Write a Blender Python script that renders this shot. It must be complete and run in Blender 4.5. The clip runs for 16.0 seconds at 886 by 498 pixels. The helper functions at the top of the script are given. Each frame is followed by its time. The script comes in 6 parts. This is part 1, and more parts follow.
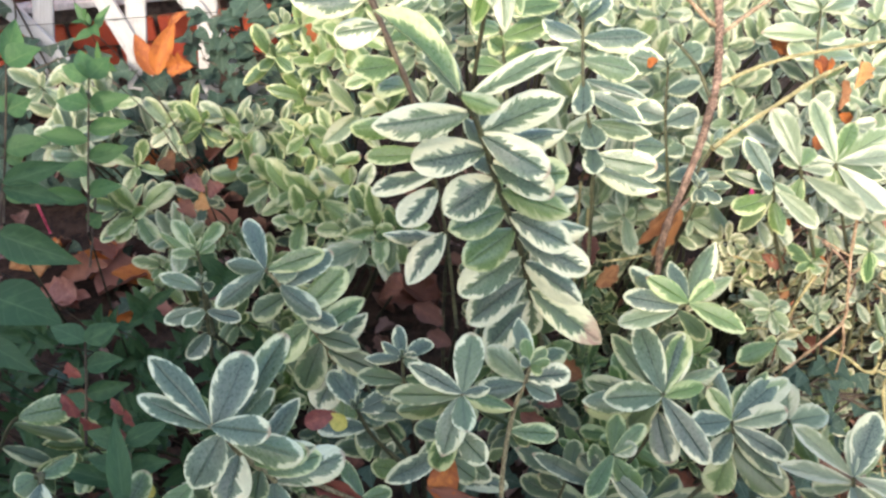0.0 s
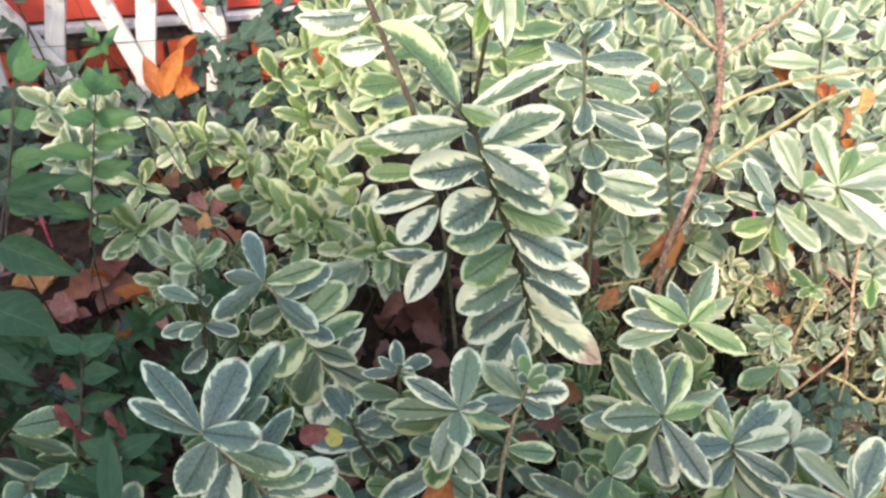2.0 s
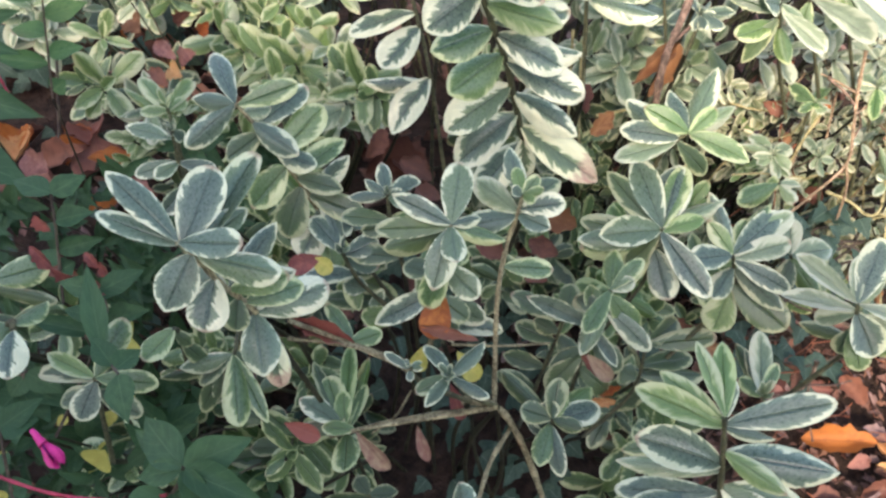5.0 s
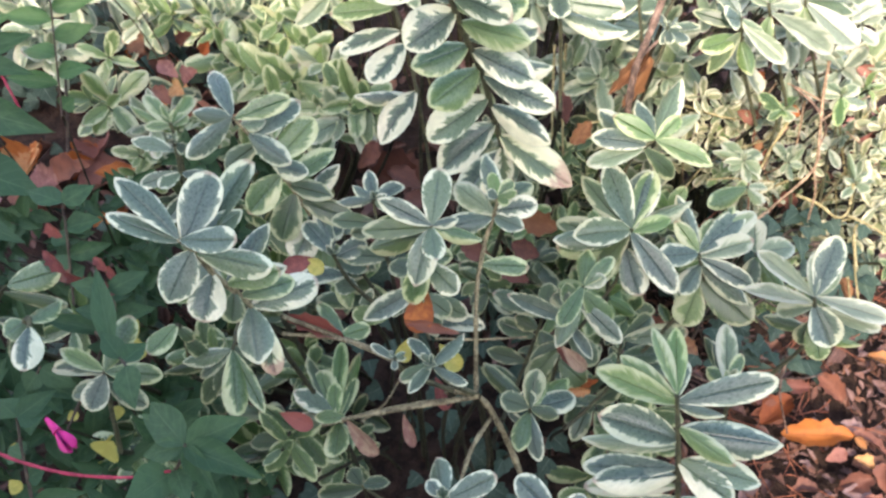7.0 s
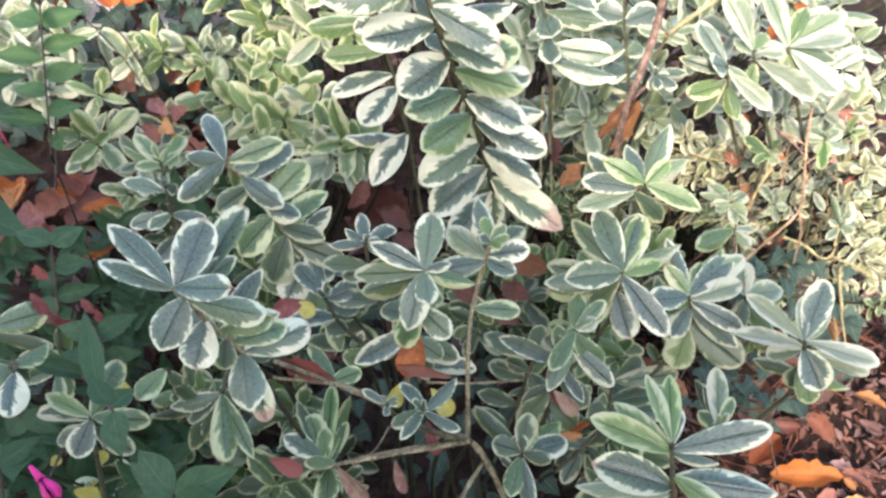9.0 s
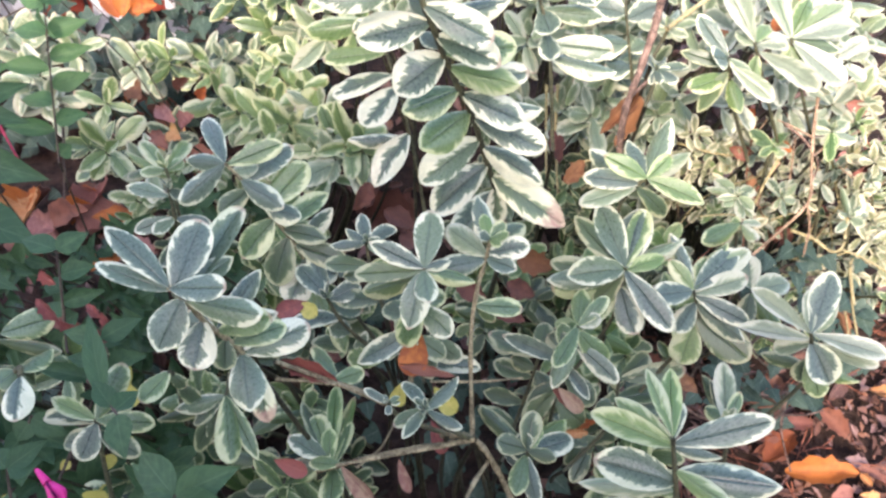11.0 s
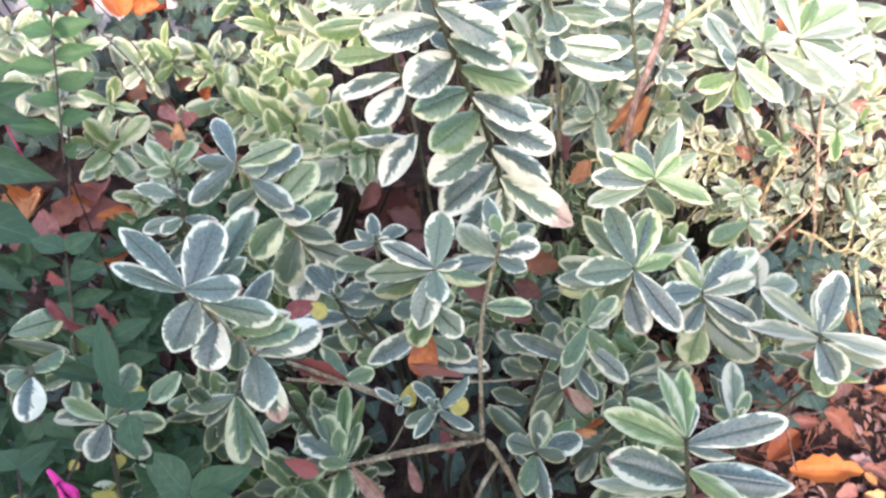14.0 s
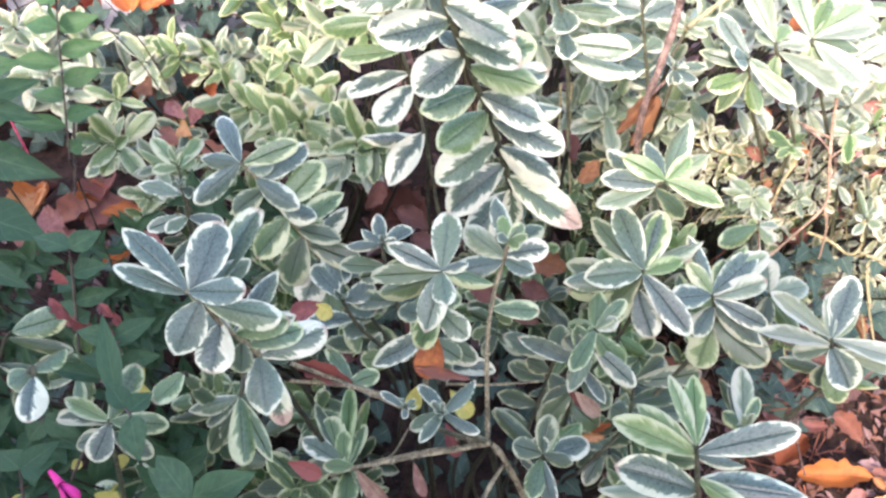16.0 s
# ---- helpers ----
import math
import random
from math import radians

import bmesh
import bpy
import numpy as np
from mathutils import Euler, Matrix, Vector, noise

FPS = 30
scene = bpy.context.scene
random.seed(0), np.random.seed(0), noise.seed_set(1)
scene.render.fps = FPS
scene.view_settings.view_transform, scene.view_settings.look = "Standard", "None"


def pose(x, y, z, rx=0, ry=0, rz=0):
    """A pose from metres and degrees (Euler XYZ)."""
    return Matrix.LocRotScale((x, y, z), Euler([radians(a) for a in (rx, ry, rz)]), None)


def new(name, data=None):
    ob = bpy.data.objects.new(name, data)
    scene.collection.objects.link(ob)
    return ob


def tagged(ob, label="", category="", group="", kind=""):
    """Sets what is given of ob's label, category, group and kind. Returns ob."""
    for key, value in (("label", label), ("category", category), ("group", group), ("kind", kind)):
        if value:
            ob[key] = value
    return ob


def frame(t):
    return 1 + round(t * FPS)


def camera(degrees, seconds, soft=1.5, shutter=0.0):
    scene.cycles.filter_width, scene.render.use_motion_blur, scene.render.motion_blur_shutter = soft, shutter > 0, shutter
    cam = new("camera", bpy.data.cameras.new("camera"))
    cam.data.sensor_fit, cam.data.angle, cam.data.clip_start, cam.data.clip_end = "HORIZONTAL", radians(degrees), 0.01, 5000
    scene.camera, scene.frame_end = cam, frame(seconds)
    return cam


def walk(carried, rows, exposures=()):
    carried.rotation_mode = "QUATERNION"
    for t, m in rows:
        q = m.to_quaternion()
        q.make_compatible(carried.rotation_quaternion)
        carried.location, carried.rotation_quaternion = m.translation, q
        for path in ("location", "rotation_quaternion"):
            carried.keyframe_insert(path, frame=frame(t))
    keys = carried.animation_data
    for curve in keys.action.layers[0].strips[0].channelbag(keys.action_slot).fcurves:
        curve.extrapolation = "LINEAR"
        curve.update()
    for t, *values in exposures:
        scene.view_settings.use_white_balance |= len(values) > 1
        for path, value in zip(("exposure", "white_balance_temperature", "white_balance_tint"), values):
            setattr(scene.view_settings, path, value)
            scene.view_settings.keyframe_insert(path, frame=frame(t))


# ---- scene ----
cam = camera(61.28, 16.0, soft=2.7)
PATH = [
    (0, -0.0243, 0.0530, 0.9904, 49.07, -1.70, 2.04),
    (0.5, -0.0223, 0.0575, 0.9824, 49.17, -2.40, 2.35),
    (1, -0.0287, 0.0490, 0.9814, 50.31, -2.04, 3.36),
    (1.5, -0.0190, 0.0434, 0.9819, 50.79, -2.50, 2.83),
    (2, -0.0188, 0.0458, 0.9798, 51.39, -2.14, 2.88),
    (2.5, -0.0184, 0.0468, 0.9798, 52.01, -2.43, 3.10),
    (3, -0.0205, 0.0329, 0.9725, 47.43, -3.99, 0.98),
    (3.5, -0.0130, 0.0217, 0.9633, 45.34, -3.42, -0.56),
    (4, -0.0176, 0.0340, 0.9472, 44.18, -1.85, -0.00),
    (4.2, -0.0196, 0.0365, 0.9408, 43.03, -1.69, 0.08),
    (6.3, -0.0100, 0.0397, 0.9176, 41.57, 1.22, 0.56),
    (6.5, -0.0084, 0.0316, 0.9273, 42.19, 0.42, 0.59),
    (7, 0.0000, 0.0000, 0.9500, 43.00, 0.00, 0.00),
    (7.5, -0.0027, -0.0073, 0.9667, 44.26, -0.14, 0.69),
    (8, -0.0038, -0.0047, 0.9648, 44.90, -0.42, 0.01),
    (8.5, -0.0061, 0.0005, 0.9604, 44.98, -0.60, -0.08),
    (9, -0.0060, 0.0064, 0.9568, 45.48, -0.95, -0.67),
    (9.5, -0.0044, 0.0060, 0.9528, 45.96, -1.08, -1.11),
    (9.7, -0.0012, 0.0052, 0.9501, 46.32, -0.84, -1.17),
    (12, 0.0073, 0.0033, 0.9551, 45.43, 1.09, -0.37),
    (12.5, 0.0046, 0.0060, 0.9534, 45.46, 0.47, -0.68),
    (13, 0.0005, 0.0018, 0.9515, 45.69, 0.56, -0.85),
    (13.5, 0.0070, 0.0061, 0.9534, 45.34, 0.84, -0.78),
    (14, -0.0032, 0.0038, 0.9543, 45.70, 0.58, -0.70),
    (14.5, 0.0060, 0.0089, 0.9607, 45.16, 1.27, -0.63),
    (15, -0.0007, 0.0089, 0.9566, 45.29, 1.15, -0.75),
    (15.5, -0.0069, 0.0121, 0.9503, 45.31, 0.78, -0.56),
    (16, -0.0045, 0.0123, 0.9520, 45.42, 0.53, -0.08),
]
EXPOSURES = [(0.0, 2.39, 7500, 8), (4.0, 2.40, 7500, 10), (6.5, 2.63, 7350, 14), (9.5, 2.70, 7200, 18), (12.0, 2.85, 7050, 23), (16.0, 2.97, 6800, 24)]
walk(cam, [(t, pose(x, y, z, rx, ry, rz)) for t, x, y, z, rx, ry, rz in PATH], EXPOSURES)

# ---- world, sun, exposure ----
SUN_EL, SUN_AZ = radians(39), radians(197)   # azimuth of the sun, clockwise from +y
world = bpy.data.worlds.new("world")
scene.world = world
world.use_nodes = True
wn = world.node_tree.nodes
sky = wn.new("ShaderNodeTexSky")
sky.sky_type, sky.sun_disc = "NISHITA", False
sky.sun_elevation, sky.sun_rotation = SUN_EL, SUN_AZ
sky.air_density, sky.dust_density = 1.0, 1.5
wn["Background"].inputs["Strength"].default_value = 0.15
world.node_tree.links.new(sky.outputs["Color"], wn["Background"].inputs["Color"])
sun_data = bpy.data.lights.new("sun", "SUN")
sun_data.energy, sun_data.angle, sun_data.color = 1.17, radians(5.0), (1.0, 0.95, 0.87)
sun = new("sun", sun_data)
sun_dir = Vector((math.sin(SUN_AZ) * math.cos(SUN_EL), math.cos(SUN_AZ) * math.cos(SUN_EL), math.sin(SUN_EL)))
sun.matrix_world = Matrix.Translation(sun_dir * 8) @ sun_dir.to_track_quat("Z", "Y").to_matrix().to_4x4()

# ---- materials ----
class Nodes:
    """A small wrapper to write node materials in few lines."""

    def __init__(self, name, roughness=0.5, specular=0.5):
        self.mat = bpy.data.materials.new(name)
        self.mat.use_nodes = True
        self.tree = self.mat.node_tree
        self.bsdf = self.tree.nodes["Principled BSDF"]
        self.bsdf.inputs["Roughness"].default_value = roughness
        self.bsdf.inputs["Specular IOR Level"].default_value = specular

    def put(self, socket, value):
        if isinstance(value, bpy.types.NodeSocket):
            self.tree.links.new(value, socket)
        else:
            socket.default_value = (*value, 1.0) if isinstance(value, tuple) and len(value) == 3 and socket.type == "RGBA" else value

    def math(self, op, a, b=0.0, c=0.0, clamp=False):
        n = self.tree.nodes.new("ShaderNodeMath")
        n.operation, n.use_clamp = op, clamp
        for s, v in zip(n.inputs, (a, b, c)):
            self.put(s, v)
        return n.outputs[0]

    def step(self, v, lo, hi, out0=0.0, out1=1.0):
        n = self.tree.nodes.new("ShaderNodeMapRange")
        n.interpolation_type = "SMOOTHSTEP"
        for s, x in zip(n.inputs, (v, lo, hi, out0, out1)):
            self.put(s, x)
        return n.outputs[0]

    def mix(self, f, a, b):
        n = self.tree.nodes.new("ShaderNodeMix")
        n.data_type = "RGBA"
        self.put(n.inputs[0], f), self.put(n.inputs[6], a), self.put(n.inputs[7], b)
        return n.outputs[2]

    def noise(self, vec, scale, detail=3.0, rough=0.55):
        n = self.tree.nodes.new("ShaderNodeTexNoise")
        if vec is not None:
            self.put(n.inputs["Vector"], vec)
        n.inputs["Scale"].default_value, n.inputs["Detail"].default_value = scale, detail
        n.inputs["Roughness"].default_value = rough
        return n.outputs["Fac"]

    def xyz(self, x, y, z):
        n = self.tree.nodes.new("ShaderNodeCombineXYZ")
        for s, v in zip(n.inputs, (x, y, z)):
            self.put(s, v)
        return n.outputs[0]

    def split(self, v):
        n = self.tree.nodes.new("ShaderNodeSeparateXYZ")
        self.put(n.inputs[0], v)
        return n.outputs

    def uv(self):
        return self.split(self.tree.nodes.new("ShaderNodeTexCoord").outputs["UV"])

    def place(self):
        return self.tree.nodes.new("ShaderNodeTexCoord").outputs["Object"]

    def world(self):
        return self.tree.nodes.new("ShaderNodeNewGeometry").outputs["Position"]

    def rnd(self, joined=False):
        if joined:
            return self.tree.nodes.new("ShaderNodeNewGeometry").outputs["Random Per Island"]
        return self.tree.nodes.new("ShaderNodeObjectInfo").outputs["Random"]

    def bump(self, height, strength=0.3, distance=0.002):
        n = self.tree.nodes.new("ShaderNodeBump")
        n.inputs["Strength"].default_value, n.inputs["Distance"].default_value = strength, distance
        self.put(n.inputs["Height"], height)
        self.put(self.bsdf.inputs["Normal"], n.outputs[0])

    def colour(self, c, thin=0.0):
        """Base colour; thin: how much light passes through, for leaves."""
        self.put(self.bsdf.inputs["Base Color"], c)
        if thin:
            t = self.tree.nodes.new("ShaderNodeBsdfTranslucent")
            self.put(t.inputs["Color"], c)
            m = self.tree.nodes.new("ShaderNodeMixShader")
            m.inputs[0].default_value = thin
            self.tree.links.new(self.bsdf.outputs[0], m.inputs[1])
            self.tree.links.new(t.outputs[0], m.inputs[2])
            self.tree.links.new(m.outputs[0], self.tree.nodes["Material Output"].inputs["Surface"])
        return self.mat


def variegated(name, dark, mid, margin, tint, edge=0.66, joined=False, rough=0.33, brown_tip=False, blur=0.05, ragged=1.0):
    """Leaf with a grey-green middle that feathers out along the side veins into a pale margin, wider on one side, and a fine dark midrib."""
    n = Nodes(name, rough, 0.75)
    x, y, _ = n.uv()
    r = n.rnd(joined)
    r2, r3 = n.math("FRACT", n.math("MULTIPLY", r, 17.31)), n.math("FRACT", n.math("MULTIPLY", r, 43.77))
    side = n.math("MULTIPLY", n.math("SUBTRACT", x, 0.5), 2.0)
    a = n.math("ABSOLUTE", side)
    half = n.math("SIGN", side)
    seed = n.math("MULTIPLY", r, 91.0)
    # one side of the leaf keeps a broader margin than the other
    lean = n.math("MULTIPLY", half, n.math("MULTIPLY", n.math("SUBTRACT", r3, 0.5), 0.95 * ragged))
    along = n.math("SUBTRACT", y, n.math("MULTIPLY", a, 0.30))
    own = n.math("ADD", seed, n.math("MULTIPLY", half, 13.0))
    streak = n.noise(n.xyz(n.math("MULTIPLY", a, 0.8), n.math("MULTIPLY", along, 11.0), own), 1.0, 4.0, 0.6)
    drift = n.noise(n.xyz(0.0, n.math("MULTIPLY", y, 2.6), own), 1.0, 1.0)
    wide = n.math("ADD", n.math("ADD", edge, lean), n.math("MULTIPLY", n.math("SUBTRACT", r, 0.5), 0.34))
    wide = n.math("ADD", wide, n.math("MULTIPLY", n.math("SUBTRACT", drift, 0.5), 1.3 * ragged))
    wide = n.math("MULTIPLY", wide, n.step(y, 1.06, 0.62, 0.30, 1.0))
    wide = n.math("MINIMUM", wide, n.step(r2, 0.0, 1.0, 0.86, 1.02))
    wide = n.math("MAXIMUM", wide, 0.20)
    reach = n.math("SUBTRACT", a, n.math("ADD", wide, n.math("MULTIPLY", n.math("SUBTRACT", streak, 0.5), 1.5 * ragged)))
    reach = n.math("MAXIMUM", reach, n.math("SUBTRACT", n.math("ADD", n.math("MULTIPLY", a, 0.35), n.step(y, 0.80, 1.0)), 0.90))
    pale = n.step(reach, -blur, blur)
    zone = n.step(n.math("ADD", reach, n.math("MULTIPLY", n.math("SUBTRACT", streak, 0.5), 1.4)), -0.42, 0.04)
    green = n.mix(zone, dark, mid)
    green = n.mix(n.math("MULTIPLY", n.step(r2, 0.35, 1.0), 0.55), green, tint)
    mottle = n.noise(n.xyz(n.math("MULTIPLY", side, 3.0), n.math("MULTIPLY", y, 9.0), seed), 3.0)
    green = n.mix(n.math("MULTIPLY", n.step(mottle, 0.4, 0.7), 0.40), green, mid)
    soft = n.noise(n.xyz(n.math("MULTIPLY", side, 1.2), n.math("MULTIPLY", y, 2.2), n.math("ADD", seed, 7.3)), 1.5, 2.0)
    cream = n.mix(n.math("MULTIPLY", n.step(soft, 0.38, 0.66), 0.75), margin, n.mix(0.32, margin, tint))
    col = n.mix(pale, green, cream)
    vein = n.noise(n.xyz(n.math("MULTIPLY", side, 1.2), n.math("MULTIPLY", along, 30.0), own), 1.0, 3.0)
    col = n.mix(n.math("MULTIPLY", n.step(vein, 0.42, 0.66), 0.32), col, n.mix(pale, tuple(c * 0.55 for c in dark), tuple(c * 0.66 for c in margin)))
    rib = n.math("MULTIPLY", n.step(a, 0.055, 0.015), n.step(y, 0.97, 0.7))
    col = n.mix(n.math("MULTIPLY", rib, 0.58), col, tuple(c * 0.30 for c in dark))
    spot = n.step(n.noise(n.xyz(n.math("MULTIPLY", side, 2.0), n.math("MULTIPLY", y, 4.0), n.math("ADD", seed, 31.0)), 3.2, 2.0), 0.73, 0.78)
    col = n.mix(n.math("MULTIPLY", spot, 0.6), col, (0.20, 0.12, 0.055))
    tipped = n.math("MULTIPLY", n.step(n.math("ADD", y, n.math("MULTIPLY", streak, 0.10)), 0.97, 1.03), n.step(r3, 0.70, 0.78))
    col = n.mix(n.math("MULTIPLY", tipped, 0.7), col, (0.26, 0.13, 0.09))
    if brown_tip:
        burn = n.step(n.math("ADD", y, n.math("MULTIPLY", n.math("SUBTRACT", streak, 0.5), 0.4)), 0.70, 0.78)
        col = n.mix(n.math("MULTIPLY", burn, n.step(streak, 0.2, 0.6, 0.95, 0.55)), col, (0.40, 0.20, 0.15))
    n.bump(n.math("ADD", n.math("MULTIPLY", vein, 0.7), n.math("MULTIPLY", n.step(a, 0.0, 0.14), 2.2)), 0.5, 0.0012)
    n.put(n.bsdf.inputs["Roughness"], n.step(mottle, 0.3, 0.7, rough - 0.06, rough + 0.12))
    return n.colour(col, 0.27)


def plain_leaf(name, base, second, rib_col, joined=False, rough=0.5, thin=0.25, rib=0.5, spots=0.5):
    """Leaf of one hue with a midrib, side veins and blotches."""
    n = Nodes(name, rough, 0.28)
    x, y, _ = n.uv()
    r = n.rnd(joined)
    a = n.math("ABSOLUTE", n.math("MULTIPLY", n.math("SUBTRACT", x, 0.5), 2.0))
    seed = n.math("MULTIPLY", r, 57.0)
    blotch = n.noise(n.xyz(n.math("MULTIPLY", x, 2.0), n.math("MULTIPLY", y, 3.0), seed), 1.8, 4.0)
    col = n.mix(n.step(n.math("ADD", blotch, n.math("MULTIPLY", n.math("SUBTRACT", r, 0.5), 0.35)), 0.35, 0.65), base, second)
    side = n.math("ABSOLUTE", n.math("SUBTRACT", n.math("FRACT", n.math("SUBTRACT", n.math("MULTIPLY", y, 6.0), n.math("MULTIPLY", a, 1.6))), 0.5))
    lines = n.math("MAXIMUM", n.step(a, 0.07, 0.015), n.math("MULTIPLY", n.step(side, 0.07, 0.01), 0.55))
    col = n.mix(n.math("MULTIPLY", lines, rib), col, rib_col)
    fleck = n.step(n.noise(n.xyz(n.math("MULTIPLY", x, 5.0), n.math("MULTIPLY", y, 7.0), seed), 3.0, 3.0), 0.62, 0.74)
    col = n.mix(n.math("MULTIPLY", fleck, spots), col, tuple(c * 0.4 for c in base))
    n.bump(n.math("ADD", lines, blotch), 0.35, 0.0015)
    return n.colour(col, thin)


def bark(name, a, b, rough=0.8):
    n = Nodes(name, rough, 0.25)
    p = n.world()
    s = n.split(p)
    long = n.noise(n.xyz(n.math("MULTIPLY", s[0], 3.0), n.math("MULTIPLY", s[1], 3.0), s[2]), 220.0, 4.0)
    patch = n.noise(p, 75.0, 4.0)
    col = n.mix(n.step(long, 0.38, 0.62), a, b)
    col = n.mix(n.math("MULTIPLY", n.step(patch, 0.56, 0.64), 0.55), col, tuple(c * 1.5 for c in b))
    col = n.mix(n.math("MULTIPLY", n.step(patch, 0.47, 0.38), 0.7), col, tuple(c * 0.7 for c in a))
    n.bump(n.math("ADD", long, patch), 0.7, 0.0015)
    return n.colour(col)


def soil():
    n = Nodes("soil", 0.95, 0.15)
    p = n.world()
    big, fine, grit = n.noise(p, 3.0, 4.0), n.noise(p, 45.0, 6.0, 0.65), n.noise(p, 240.0, 3.0)
    col = n.mix(n.step(fine, 0.35, 0.68), (0.018, 0.011, 0.009), (0.056, 0.033, 0.024))
    col = n.mix(n.step(grit, 0.6, 0.72), col, (0.07, 0.04, 0.026))
    col = n.mix(n.math("MULTIPLY", n.step(big, 0.5, 0.7), 0.5), col, (0.035, 0.02, 0.016))
    n.bump(n.math("ADD", fine, n.math("MULTIPLY", grit, 0.4)), 0.9, 0.012)
    return n.colour(col)


def brick_clay():
    n = Nodes("brick_clay", 0.85, 0.2)
    p = n.world()
    r = n.rnd()
    g, c = n.noise(p, 30.0, 5.0), n.noise(p, 260.0, 3.0)
    col = n.mix(r, (0.36, 0.055, 0.032), (0.48, 0.10, 0.045))
    col = n.mix(n.step(g, 0.5, 0.75), col, (0.30, 0.055, 0.035))
    col = n.mix(n.step(c, 0.66, 0.74), col, (0.62, 0.42, 0.32))
    n.bump(n.math("ADD", g, c), 0.6, 0.003)
    return n.colour(col)


def rough_solid(name, a, b, scale=40.0, rough=0.8, strength=0.4):
    n = Nodes(name, rough, 0.25)
    p = n.world()
    g, f = n.noise(p, scale, 5.0), n.noise(p, scale * 7, 3.0)
    col = n.mix(n.step(n.math("ADD", n.math("MULTIPLY", g, 0.7), n.math("MULTIPLY", f, 0.3)), 0.36, 0.62), a, b)
    n.bump(n.math("ADD", g, f), strength, 0.003)
    return n.colour(col)


def weathered_paint():
    n = Nodes("weathered_white_paint", 0.7, 0.3)
    s = n.split(n.place())
    grain = n.noise(n.xyz(n.math("MULTIPLY", s[0], 60.0), 0.0, n.math("MULTIPLY", s[2], 5.0)), 3.0, 5.0)
    wear = n.noise(n.place(), 24.0, 5.0, 0.65)
    col = n.mix(n.step(grain, 0.3, 0.7), (0.40, 0.38, 0.38), (0.55, 0.53, 0.53))
    col = n.mix(n.math("MULTIPLY", n.step(wear, 0.56, 0.66), 0.8), col, (0.27, 0.21, 0.19))
    n.bump(grain, 0.4, 0.002)
    return n.colour(col)


def leaf_set(joined):
    return {
        "front": variegated("variegated_leaf", (0.060, 0.094, 0.068), (0.142, 0.190, 0.128), (0.645, 0.64, 0.435), (0.150, 0.215, 0.088), 0.98, joined, 0.30, ragged=0.7),
        "tall": variegated("cream_edged_leaf", (0.055, 0.088, 0.066), (0.138, 0.188, 0.110), (0.69, 0.665, 0.46), (0.15, 0.21, 0.085), 0.56, joined, 0.30),
        "browntip": variegated("brown_tipped_leaf", (0.071, 0.115, 0.062), (0.173, 0.230, 0.105), (0.74, 0.70, 0.43), (0.184, 0.25, 0.09), 0.48, joined, 0.45, True),
        "pale": variegated("pale_leaf", (0.125, 0.175, 0.10), (0.24, 0.295, 0.168), (0.475, 0.475, 0.335), (0.21, 0.275, 0.112), 0.78, joined, blur=0.20),
        "slim": variegated("narrow_pale_leaf", (0.16, 0.20, 0.14), (0.28, 0.32, 0.215), (0.515, 0.515, 0.395), (0.25, 0.295, 0.16), 0.74, joined, blur=0.20),
        "lime": variegated("lime_edged_leaf", (0.105, 0.175, 0.058), (0.19, 0.265, 0.10), (0.45, 0.47, 0.275), (0.195, 0.28, 0.09), 0.80, joined, blur=0.22),
        "olive": variegated("olive_leaf", (0.064, 0.118, 0.046), (0.130, 0.200, 0.070), (0.51, 0.53, 0.28), (0.165, 0.245, 0.068), 0.97, joined, 0.30, blur=0.12, ragged=0.75),
        "fresh": variegated("fresh_green_leaf", (0.070, 0.140, 0.036), (0.125, 0.21, 0.060), (0.38, 0.44, 0.20), (0.125, 0.215, 0.05), 1.0, joined, blur=0.12),
        # Plain green leaf, its tones lowered to imitate shade deep in the shrubs.
        "green": variegated("shaded_green_leaf", (0.042, 0.074, 0.034), (0.082, 0.124, 0.050), (0.39, 0.39, 0.22), (0.112, 0.158, 0.050), 0.98, joined, blur=0.12, ragged=0.75),
        "cream": variegated("cream_leaf", (0.185, 0.20, 0.10), (0.31, 0.315, 0.175), (0.60, 0.55, 0.375), (0.28, 0.30, 0.13), 0.76, joined, blur=0.20),
        "back": variegated("grey_green_leaf", (0.105, 0.15, 0.082), (0.19, 0.24, 0.132), (0.405, 0.41, 0.28), (0.175, 0.24, 0.088), 0.86, joined, blur=0.22),
    }


